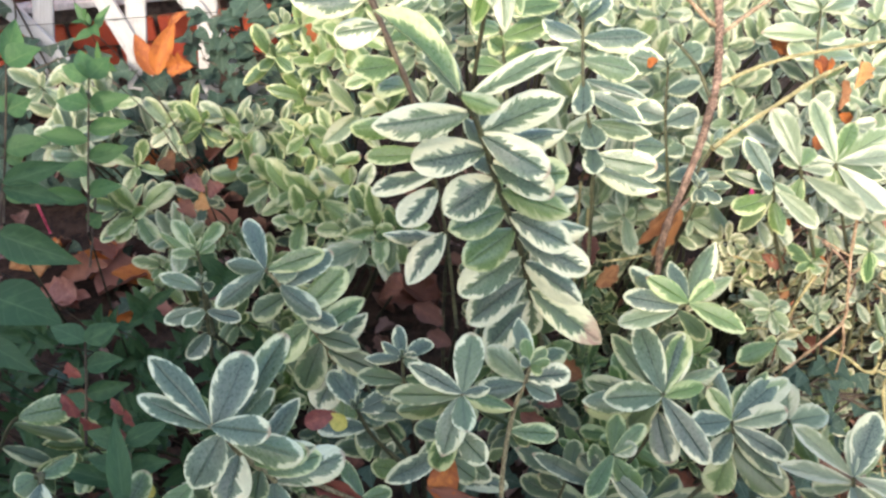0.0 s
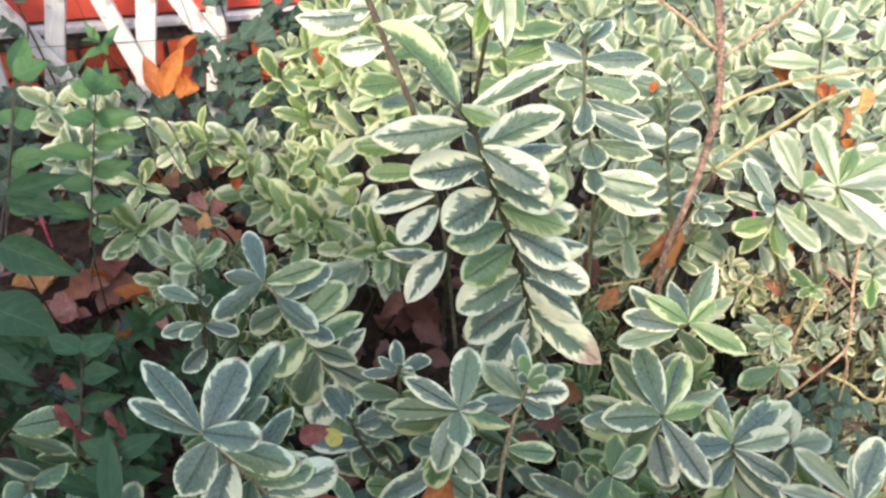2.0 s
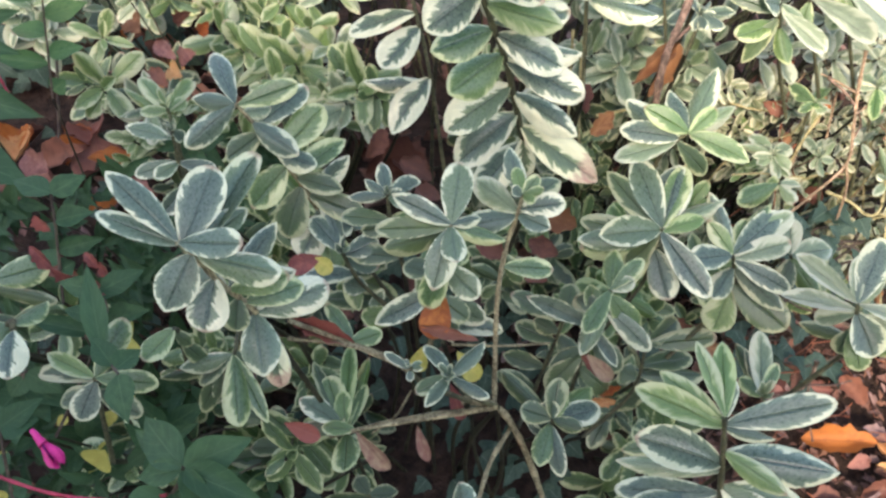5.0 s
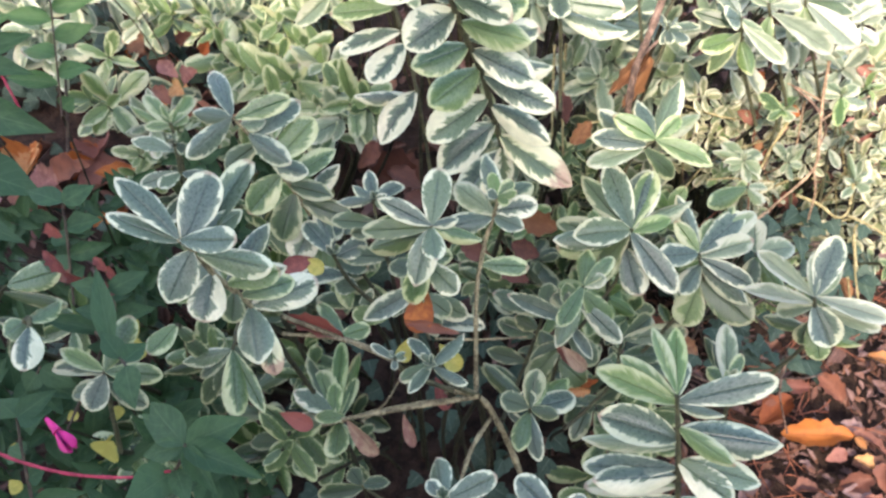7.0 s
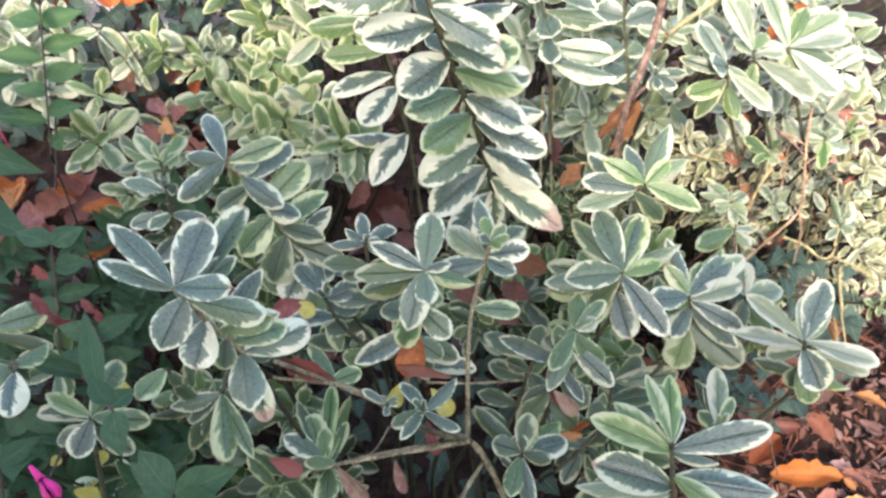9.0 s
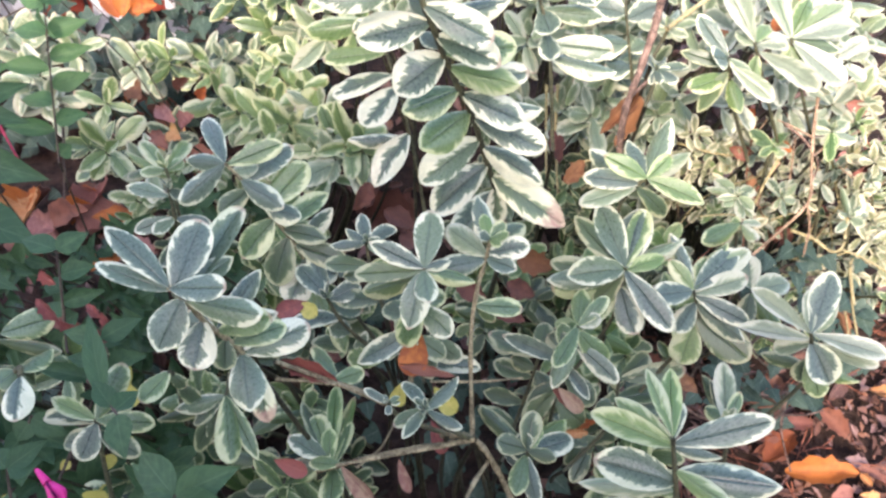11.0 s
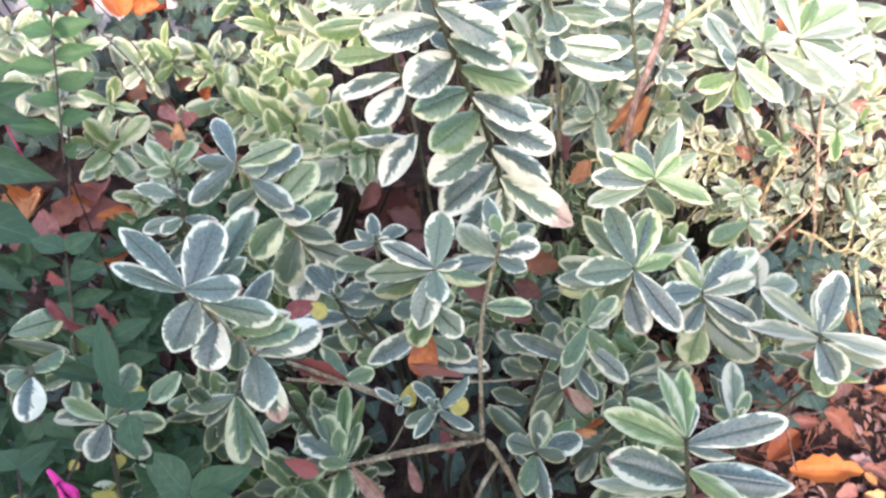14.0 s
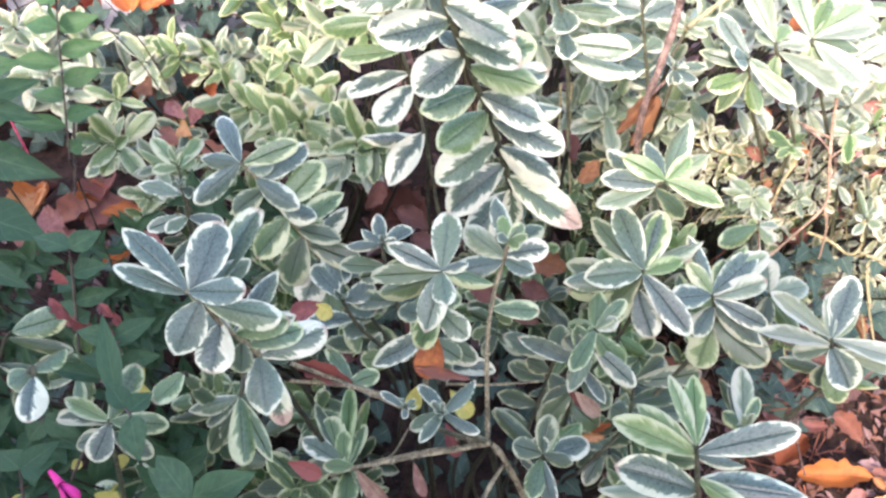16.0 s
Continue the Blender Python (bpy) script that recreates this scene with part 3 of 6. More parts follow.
def sprig(plant, kind, tip, size, pairs=4):
    """An upright sprig with crossed pairs of leaves, crowded at the tip."""
    tip = Vector(tip)
    lean = min(0.5, tip.z * 0.45)
    mid = tip + Vector((RNG.uniform(-0.02, 0.02), lean * 0.75 + RNG.uniform(-0.01, 0.02), -lean))
    foot = Vector((mid.x * 0.8 + plant.location.x * 0.2, mid.y + 0.05, 0.0))
    line = smooth_line([tip, mid, foot], 6)
    woody = kind.startswith("fuchsia")
    # Most sprig stems take the blackened bark, so they sink into painted shade.
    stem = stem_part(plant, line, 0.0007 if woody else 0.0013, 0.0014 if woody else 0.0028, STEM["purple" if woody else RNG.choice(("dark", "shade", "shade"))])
    axis = ((tip - mid).normalized() + Vector((RNG.uniform(-0.55, 0.55), RNG.uniform(-1.0, 0.15), 0))).normalized()
    a0 = RNG.uniform(0, math.pi)
    side = axis.orthogonal().normalized()
    for k in range(pairs):
        base = tip - axis * (0.004 + 0.30 * size * k)
        open_ = radians((40, 62, 76, 82, 86, 88, 88)[min(k, 6)] + RNG.uniform(-12, 10))
        for half in (0, 1):
            a = a0 + k * math.pi / 2 + half * math.pi + RNG.uniform(-0.25, 0.25)
            out = (Matrix.Rotation(a, 3, axis) @ side)
            tilt = min(open_, radians(82))
            way = axis * math.cos(tilt) + out * math.sin(tilt)
            face = axis * math.sin(tilt) - out * math.cos(tilt) + Vector((0, 0, 0.25))
            ln = size * RNG.uniform(0.75, 1.1) * (0.7 if k == 0 else 1.0)
            add_leaf(plant, stem, kind, leaf_pose(base, way, face, ln, ln * RNG.uniform(0.38, 0.50)))


def ivy_mass(amount, x, y, z, size):
    """Ivy too thick to count: leaves over a stretch of ground."""
    mass = Foliage()
    for i in range(amount):
        p = Vector((RNG.uniform(*x), RNG.uniform(*y), RNG.uniform(*z)))
        a = RNG.uniform(-3.1, 0.0)
        way = Vector((math.cos(a), math.sin(a), RNG.uniform(-0.6, 0.2)))
        ln = size * RNG.uniform(0.6, 1.25)
        mass.add("ivy", leaf_pose(p, way, Vector((RNG.uniform(-0.5, 0.5), RNG.uniform(-0.9, -0.1), 0.8)), ln, ln * 0.95), RNG)
    mass.link("ivy_carpet", LEAF_MAT_JOINED["ivy"], None, "dark blue-green ivy leaves spread thickly over the soil", "ivy")


def twig(plant, material, radius, pts):
    line = smooth_line(pts, 6)
    bm = bmesh.new()
    tube(bm, line, radius, radius * 0.75, 8, 0.38)
    part("twig", bm, STEM[material], plant)


FALLEN_WORDS = {"dead": "pinkish brown shrivelled leaf", "amber": "large amber dry leaf", "orange": "bright orange dry leaf", "tan": "tan dry autumn leaf", "rose": "rosy brown autumn leaf", "russet": "dark russet autumn leaf", "umber": "shade-darkened russet autumn leaf", "yellow": "yellowed leaf", "brown": "brown withered leaf", "red": "reddish brown shrivelled leaf"}


def caught_leaf(colour, base, tip, width):
    """A withered leaf that hangs in the twigs."""
    base, tip = Vector(base), Vector(tip)
    way = tip - base
    face = Vector((RNG.uniform(-0.3, 0.3), -0.7, 0.6))
    ob = leaf(None, "dry" if colour in ("brown", "orange", "russet", "rose", "tan", "umber") or (colour == "red" and width < 0.0105) else "slim", FALLEN[colour] if colour in FALLEN else LEAF_MAT[colour], leaf_pose(base, way, face, way.length, width * (0.9 if colour in ("russet", "rose", "orange", "umber") else 1.15)), RNG, "withered_leaf")
    tagged(ob, FALLEN_WORDS[colour] + " caught among the shrub's twigs", "leaf", "withered leaves")


def fallen_leaf(colour, x, y, length, width, bearing=None):
    """A curled leaf lying on the soil."""
    a = RNG.uniform(0, 2 * math.pi) if bearing is None else radians(bearing)
    way = Vector((math.cos(a), math.sin(a) * 0.8, RNG.uniform(-0.05, 0.15)))
    face = Vector((RNG.uniform(-0.3, 0.3), RNG.uniform(-0.5, 0.1), 1))
    base = Vector((x, y, 0.012)) - way.normalized() * length * 0.5
    base.z = 0.018
    ob = leaf(None, "dry", FALLEN[colour], leaf_pose(base, way, face, length, width), RNG, "fallen_leaf")
    tagged(ob, FALLEN_WORDS[colour] + " lying curled on the soil", "leaf", "fallen leaves")


def ivy_patch(spots, size):
    """Ivy: a creeping stem through the spots and lobed leaves along it."""
    base = Vector(spots[0])
    plant = thing("ivy", (base.x, base.y, 0.0), "dark green creeping ivy with lobed leaves", "ivy", "ivy")
    stem = stem_part(plant, smooth_line([Vector(s) - Vector((0, -0.02, 0.02)) for s in spots], 3) + [Vector((base.x, base.y + 0.03, 0.0))], 0.0014, 0.002, STEM["purple"])
    for s in spots:
        for k in range(3):
            a = RNG.uniform(-2.6, -0.5)
            way = Vector((math.cos(a), math.sin(a), RNG.uniform(-0.5, 0.2)))
            face = Vector((RNG.uniform(-0.4, 0.4), -0.6, 0.8))
            p = Vector(s) + Vector((RNG.uniform(-0.03, 0.03), RNG.uniform(-0.02, 0.03), RNG.uniform(-0.03, 0.02)))
            ln = size * RNG.uniform(0.7, 1.2)
            leaf(stem, "ivy", LEAF_MAT["ivy"], leaf_pose(p, way, face, ln, ln * 0.95), RNG)

# ---- shoots of the shrubs, leaf by leaf where they stand in front ----
shoot(front_shrub, "front", [(-0.172, 0.495, 0.577), (-0.162, 0.496, 0.558), (-0.144, 0.494, 0.522), (-0.129, 0.491, 0.491), (-0.117, 0.486, 0.460), (-0.099, 0.469, 0.416)], [
    (0.00, 116, 21, 58, 17, 5, "front"), (0.00, 176, 4, 32, 17, 37, "front"), (0.00, -144, -23, 50, 19, 38, "front"), (0.09, 21, 9, 49, 18, -40, "olive"),
    (1.09, 41, 19, 54, 20, -35, "front"), (0.91, -32, -17, 46, 23, -24, "front"), (1.73, -22, -8, 38, 23, -29, "front"), (1.82, 47, 20, 54, 27, -31, "olive"),
    (2.45, 39, 15, 54, 24, -32, "olive"), (3.27, 47, 24, 50, 20, -28, "tall"), (2.55, -10, -9, 40, 22, -32, "green"), (3.09, -16, -14, 51, 23, -29, "green"),
    (2.18, -139, -31, 46, 31, 33, "olive"), (2.82, -114, -40, 46, 29, 22, "green"), (3.82, -118, -33, 39, 30, 21, "tall"), (4.27, -81, -37, 41, 24, 2, "olive"),
    (4.64, -12, -11, 37, 25, -28, "green"), (4.64, -80, -43, 26, 21, 1, "green"), (5.00, -68, -41, 38, 20, -5, "olive"), (1.27, -173, -38, 39, 22, 48, "green"),
    (0.45, 37, -16, 23, 16, -41, "pale"), (4.00, 15, -30, 29, 21, -37, "tall"), (3.55, -39, -48, 40, 21, -21, "front")])
shoot(front_shrub, "front", [(-0.251, 0.549, 0.506), (-0.252, 0.544, 0.474), (-0.256, 0.540, 0.410)], [
    (0.27, 158, 0, 54, 18, 13), (1.00, -166, -9, 41, 16, 31), (1.00, -129, -0, 26, 15, 18), (1.00, -9, -6, 35, 15, -21),
    (1.45, -111, -10, 31, 20, 53), (0.00, 12, -54, 14, 12, -47), (0.12, 130, -20, 31, 13, 39)])
shoot(front_shrub, "front", [(-0.155, 0.304, 0.632), (-0.151, 0.309, 0.616), (-0.145, 0.314, 0.587), (-0.134, 0.324, 0.548), (-0.124, 0.324, 0.514)], [
    (0.00, 142, 25, 56, 19, -11, "front"), (0.18, 169, 14, 46, 16, 6, "front"), (0.27, 74, 25, 48, 25, -22, "front"), (1.00, 68, 17, 76, 18, -24, "front"),
    (0.82, 50, 10, 41, 18, -30, "front"), (0.00, -15, 13, 41, 18, -11, "front"), (1.00, -15, 2, 49, 19, -27, "front"), (0.82, -115, -30, 35, 27, 26, "front"),
    (1.82, -101, -35, 32, 24, 18, "tall"), (2.55, -107, -57, 23, 17, 22, "green"), (2.27, 57, 21, 50, 17, -26, "front"), (2.27, 16, 7, 41, 17, -31, "tall"),
    (2.27, 12, 7, 37, 17, -31, "olive"), (2.73, 18, 8, 37, 18, -31, "olive"), (3.09, 22, 10, 49, 26, -30, "tall"), (3.09, -77, -28, 41, 29, 5, "front"),
    (3.64, -73, -42, 40, 18, 2, "browntip"), (1.00, 115, -12, 33, 14, -1, "green"), (2.27, 147, -17, 44, 19, 22, "green")])
shoot(front_shrub, "olive", [(-0.009, 0.410, 0.537), (-0.010, 0.410, 0.529), (-0.013, 0.406, 0.502), (-0.019, 0.402, 0.464), (-0.024, 0.392, 0.413)], [
    (0.00, 81, 29, 49, 24, -6, "front"), (0.00, 162, 20, 47, 19, 31, "front"), (0.09, -83, -15, 31, 22, -3, "front"), (0.27, -109, -37, 48, 27, 11, "front"),
    (0.27, 177, -6, 56, 17, 32, "green"), (1.00, 179, -20, 55, 19, 34, "green"), (2.09, -41, -20, 36, 21, -22, "front"), (1.64, -119, -49, 49, 21, 16, "olive"),
    (0.00, 6, 12, 22, 11, -33, "front"), (0.18, 4, -25, 44, 16, -35, "olive"), (2.82, -159, -19, 57, 22, 28, "front"), (3.00, -16, -37, 34, 19, -30, "green"),
    (2.36, 150, -18, 36, 19, 29, "green")])
shoot(front_shrub, "front", [(-0.058, 0.458, 0.520), (-0.056, 0.450, 0.497), (-0.047, 0.440, 0.457)], [
    (0.04, 103, 19, 32, 13, 2), (0.07, 35, 12, 30, 15, -11), (0.02, -176, -1, 31, 12, 34), (0.01, 148, 11, 22, 11, 11),
    (0.02, -27, -9, 21, 13, -35), (0.00, 0, 0, 13, 11, -25), (0.91, 175, 2, 40, 17, 17, "green"), (1.09, -172, -4, 25, 18, 38, "green"),
    (0.82, -1, -0, 26, 13, -31, "olive"), (1.55, -4, -2, 12, 17, -41, "green"), (1.82, 172, 4, 43, 20, 25, "green")])
shoot(front_shrub, "front", [(0.194, 0.538, 0.519), (0.186, 0.539, 0.509), (0.173, 0.539, 0.475), (0.172, 0.513, 0.375)], [
    (0.00, 61, 28, 64, 25, -6, "front"), (0.00, 109, 22, 44, 20, 23, "front"), (0.00, 161, 23, 45, 22, 41, "fresh"), (0.64, 175, 11, 51, 21, 39, "front"),
    (0.00, 34, 28, 31, 15, -22, "fresh"), (0.00, -25, -8, 56, 24, -38, "olive"), (0.91, -172, -16, 56, 20, 33, "pale"), (0.73, 135, 11, 61, 19, 34, "front"),
    (0.00, 37, 1, 63, 19, -23, "pale"), (1.00, -14, -39, 50, 18, -46, "green")])
shoot(front_shrub, "front", [(0.171, 0.476, 0.467), (0.171, 0.477, 0.451), (0.166, 0.468, 0.402), (0.130, 0.452, 0.332)], [
    (0.00, 69, 26, 64, 33, -1, "front"), (0.00, 64, 20, 65, 22, -3, "olive"), (0.00, 105, 21, 75, 30, 19, "front"), (0.36, 123, 12, 75, 25, 26, "green"),
    (0.18, -167, 9, 53, 27, 31, "front"), (0.55, -176, -1, 71, 26, 31, "front"), (1.09, 176, -7, 65, 25, 31, "olive"), (0.82, 159, -3, 69, 20, 33, "green"),
    (0.27, -54, -22, 68, 24, -27, "front"), (1.18, -76, -30, 47, 26, -17, "front"), (0.27, 12, 15, 40, 19, -28, "fresh"), (1.27, -149, -39, 43, 18, 20, "olive"),
    (1.45, -152, -19, 57, 8, -39, "lime"), (0.09, 30, -1, 71, 21, -23, "pale"), (0.45, -162, -54, 43, 19, 30, "green")])
shoot(front_shrub, "front", [(0.236, 0.468, 0.443), (0.241, 0.466, 0.428), (0.245, 0.460, 0.394), (0.195, 0.440, 0.308)], [
    (0.00, 36, 21, 65, 25, -14, "front"), (0.00, 108, 27, 58, 20, 23, "front"), (0.00, -165, 8, 43, 24, 28, "front"), (0.91, -130, -18, 38, 24, 7, "front"),
    (0.27, 10, 15, 52, 22, -26, "pale"), (0.36, -28, -13, 55, 19, -34, "front"), (1.00, -38, -20, 56, 21, -33, "front"), (1.45, -29, -29, 64, 34, -35, "green"),
    (0.00, 141, 38, 37, 19, 36, "lime"), (0.00, 34, 9, 76, 22, -16, "pale"), (1.73, -119, -51, 42, 30, 0, "lime"), (0.00, 49, 11, 64, 22, -8, "olive"),
    (0.00, 63, 13, 46, 16, 0, "olive")])
shoot(front_shrub, "front", [(0.303, 0.492, 0.417), (0.309, 0.489, 0.401), (0.308, 0.477, 0.355)], [
    (0.09, 10, 9, 42, 29, -26, "pale"), (0.18, -53, -29, 47, 21, -32, "olive"), (0.09, 41, 2, 33, 19, -11, "olive"), (0.27, -114, -40, 32, 20, -4, "green"),
    (0.00, 81, 18, 39, 22, 13, "pale")])
shoot(front_shrub, "front", [(0.327, 0.418, 0.440), (0.330, 0.415, 0.428), (0.339, 0.412, 0.377), (0.294, 0.406, 0.276)], [
    (0.00, 60, 25, 60, 26, 4, "front"), (0.00, 78, 22, 41, 15, 14, "pale"), (0.00, 146, 23, 63, 17, 36, "slim"), (0.55, 176, 13, 66, 16, 31, "slim"),
    (0.00, -18, -7, 65, 19, -33, "slim"), (0.91, -24, -2, 57, 17, -32, "slim"), (0.73, -71, -26, 39, 29, -28, "front"), (1.27, -69, -47, 41, 22, -31, "olive"),
    (0.00, 39, 14, 41, 16, -8, "pale"), (1.55, -8, -19, 53, 15, -32, "olive"), (1.36, -126, -63, 25, 18, -2, "green"), (1.55, 149, -12, 40, 16, 32, "green"),
    (0.82, 161, -34, 34, 17, 33, "pale")])
shoot(front_shrub, "front", [(0.148, 0.255, 0.541), (0.154, 0.248, 0.511), (0.162, 0.241, 0.470), (0.169, 0.231, 0.428)], [
    (0.00, 83, 18, 48, 16, 10, "fresh"), (0.00, 100, 15, 48, 13, -14, "lime"), (0.27, 160, 15, 54, 18, 26, "lime"), (0.18, 8, 8, 64, 19, -20, "front"),
    (1.27, 170, 18, 54, 26, 24, "front"), (1.00, -10, -2, 66, 29, -23, "front"), (0.91, -38, -7, 42, 16, -24, "lime"), (2.18, -173, 9, 63, 25, 18, "tall"),
    (1.45, 172, -3, 64, 15, 21, "pale"), (1.82, -39, -9, 45, 24, -23, "tall"), (1.82, -9, -10, 64, 24, -22, "front"), (2.00, 175, -3, 64, 18, 20, "front"),
    (2.45, 174, -7, 65, 17, 19, "pale"), (0.09, 66, 0, 32, 9, 3, "front"), (0.09, 131, -3, 47, 15, 25, "lime"), (0.27, 1, -25, 37, 10, -26, "front"),
    (2.73, -160, -9, 49, 24, 12, "front"), (2.73, -23, -12, 56, 24, -21, "pale")])
shoot(front_shrub, "front", [(0.000, 0.198, 0.518), (0.002, 0.187, 0.478)], [
    (0.03, 100, -14, 36, 16, 19), (0.07, 23, 6, 36, 15, -9), (0.01, 135, 11, 14, 11, -5), (0.09, -19, -5, 13, 14, -13)])
shoot(front_shrub, "front", [(0.068, 0.191, 0.511), (0.074, 0.182, 0.473)], [
    (0.11, 133, 11, 34, 18, 17), (0.11, 31, 8, 23, 13, -24), (0.03, 166, 4, 16, 14, 19)])
shoot(front_shrub, "front", [(-0.009, 0.325, 0.471), (0.007, 0.327, 0.442), (0.030, 0.346, 0.393)], [
    (0.08, 120, 5, 36, 13, -7), (0.02, 48, 2, 38, 14, -6), (0.00, -155, -11, 27, 14, 7, "green"), (0.00, -124, 2, 28, 10, 17),
    (0.01, -33, 7, 32, 10, -9), (0.00, 90, -31, 26, 6, 13, "green")])
shoot(front_shrub, "front", [(-0.037, 0.329, 0.475), (-0.028, 0.327, 0.458), (0.007, 0.335, 0.420)], [
    (0.11, 150, 9, 23, 7, 24), (0.02, 127, 14, 8, 4, 27), (0.03, 36, 10, 10, 6, -1), (0.06, -95, -17, 9, 6, 10),
    (0.03, 2, 1, 9, 5, -7)])
shoot(front_shrub, "olive", [(-0.267, 0.332, 0.453), (-0.271, 0.333, 0.440), (-0.278, 0.326, 0.392), (-0.284, 0.319, 0.345)], [
    (0.00, 66, 30, 47, 21, -27, "olive"), (0.09, 160, 18, 42, 16, 15, "lime"), (0.36, 169, -2, 51, 13, 20, "tall"), (0.36, -114, -33, 31, 21, 27, "front"),
    (0.00, -6, 1, 49, 17, -22, "olive"), (0.27, 48, -4, 32, 16, -29, "green"), (1.09, -13, -42, 38, 17, -18, "green"), (1.09, 179, -30, 38, 17, 31, "green")])
shoot(front_shrub, "tall", [(-0.311, 0.341, 0.499), (-0.316, 0.348, 0.498), (-0.351, 0.358, 0.454)], [
    (0.00, -79, -9, 37, 26, 15), (1.09, -134, -0, 17, 28, 19, "olive"), (0.82, 64, -20, 31, 19, -15, "olive"), (0.64, 45, -67, 23, 20, -33, "green"),
    (1.45, -131, -63, 35, 14, 56, "green")])
shoot(front_shrub, "olive", [(-0.212, 0.362, 0.474), (-0.211, 0.364, 0.462), (-0.220, 0.369, 0.388)], [
    (0.09, -125, -12, 31, 22, 7, "olive"), (0.09, -172, -45, 19, 11, 49, "front"), (0.27, -27, -52, 19, 11, -24, "green"), (1.09, -18, -59, 32, 14, -29, "green")])
shoot(front_shrub, "olive", [(-0.177, 0.367, 0.433), (-0.175, 0.371, 0.437), (-0.175, 0.381, 0.439), (-0.172, 0.405, 0.440)], [
    (0.00, -166, -8, 42, 18, 19, "front"), (0.00, -77, -14, 56, 22, 13, "olive"), (0.00, -125, -52, 48, 18, 27, "front"), (0.00, -151, -33, 37, 17, 5, "green"),
    (0.36, -24, -42, 24, 20, -14, "green"), (0.00, -136, -42, 62, 18, 27, "green"), (0.00, -56, -34, 60, 16, -13, "olive"), (0.00, -175, -25, 68, 14, 16, "green")])
shoot(fuchsia, "fuchsia", [(-0.234, 0.313, 0.488), (-0.240, 0.320, 0.487), (-0.271, 0.351, 0.479)], [
    (0.00, -70, -6, 35, 22, -18), (1.00, 133, 20, 28, 17, -4), (0.55, 59, -6, 23, 18, -11), (1.36, 113, 11, 82, 18, -5)])
shoot(fuchsia, "fuchsia", [(-0.339, 0.357, 0.422), (-0.347, 0.350, 0.407), (-0.360, 0.334, 0.368)], [
    (0.09, -23, -11, 35, 20, -23), (0.36, -125, -23, 19, 21, 20), (1.00, -113, 2, 25, 20, 34), (1.09, -36, 1, 41, 24, 18),
    (0.82, -18, -9, 48, 18, -2), (1.55, -74, -2, 29, 23, 8)])
shoot(front_shrub, "green", [(0.076, 0.343, 0.380), (0.075, 0.340, 0.362), (0.066, 0.344, 0.303)], [
    (0.00, 44, -6, 55, 19, -6, "fresh"), (0.00, -23, 3, 26, 15, -24, "green"), (0.00, 60, 1, 30, 15, 3, "fresh"), (0.00, 79, 36, 34, 24, -27, "green"),
    (0.00, 170, 17, 29, 19, 37, "green"), (0.00, 116, 46, 15, 19, 41, "front"), (0.27, -109, -8, 38, 21, 20, "olive"), (0.36, -86, -10, 41, 16, -23, "front"),
    (0.09, 17, -8, 43, 24, 10, "front"), (1.18, 140, 18, 21, 9, 23, "front"), (0.00, 125, -7, 70, 16, 9, "green")])
shoot(front_shrub, "fresh", [(-0.093, 0.329, 0.392), (-0.089, 0.327, 0.382), (-0.069, 0.331, 0.387), (0.030, 0.346, 0.393)], [
    (0.27, 111, -1, 52, 24, 16, "olive"), (0.45, 95, 25, 30, 16, 20, "fresh"), (0.55, 81, 0, 52, 18, -15, "fresh"), (0.45, 90, 2, 76, 14, 12, "fresh"),
    (0.73, 78, 1, 75, 11, -21, "fresh"), (0.82, 74, -3, 48, 11, -20, "olive"), (0.00, 146, -0, 45, 21, -1, "front"), (0.91, -86, 10, 40, 22, -3, "olive"),
    (0.18, 117, -8, 70, 14, -14, "green"), (0.36, 162, -23, 48, 13, 14, "front")])
shoot(front_shrub, "pale", [(0.251, 0.363, 0.386), (0.257, 0.362, 0.370), (0.267, 0.359, 0.292)], [
    (0.06, 78, 4, 61, 20, 11), (0.03, 91, -2, 47, 13, 27, "front"), (0.01, 56, 3, 35, 12, -6, "olive"), (0.11, 123, -5, 25, 14, 30, "olive"),
    (0.09, 97, -6, 62, 12, 39, "green")])
shoot(front_shrub, "dead", [(-0.084, 0.319, 0.401), (-0.040, 0.327, 0.402), (0.030, 0.341, 0.401)], [
    (0.09, 165, -18, 30, 14, 5, "olive")])
shoot(front_shrub, "red", [(-0.045, 0.364, 0.432), (-0.081, 0.366, 0.449), (-0.130, 0.373, 0.470)], [
    (1.00, 162, 8, 53, 17, 24), (1.00, 121, -0, 56, 13, 4, "olive"), (1.09, 29, -11, 28, 15, -26, "olive")])
shoot(front_shrub, "front", [(0.124, 0.426, 0.445), (0.121, 0.424, 0.415), (0.113, 0.419, 0.370), (0.108, 0.410, 0.306)], [
    (0.27, -120, -28, 55, 20, 4, "front"), (0.00, -123, -17, 46, 17, 6, "olive"), (0.64, -42, -21, 52, 18, -26, "front"), (1.45, -52, -26, 38, 14, -22, "front"),
    (0.00, 32, 35, 37, 14, -18, "olive"), (0.00, 15, 15, 21, 14, -23, "pale"), (0.18, -31, -42, 50, 23, -33, "olive"), (0.00, 80, 23, 37, 17, 5, "olive"),
    (1.36, 159, 13, 64, 19, 27, "front"), (2.36, 121, 20, 34, 23, 18, "green"), (1.18, 98, 16, 36, 19, 12, "olive"), (1.64, -24, -44, 49, 23, -33, "green"),
    (2.09, -151, -40, 49, 21, 17, "green"), (2.36, -22, -35, 45, 24, -28, "green"), (2.00, -175, -42, 38, 21, 26, "green"), (1.00, 125, -10, 36, 20, 25, "green")])
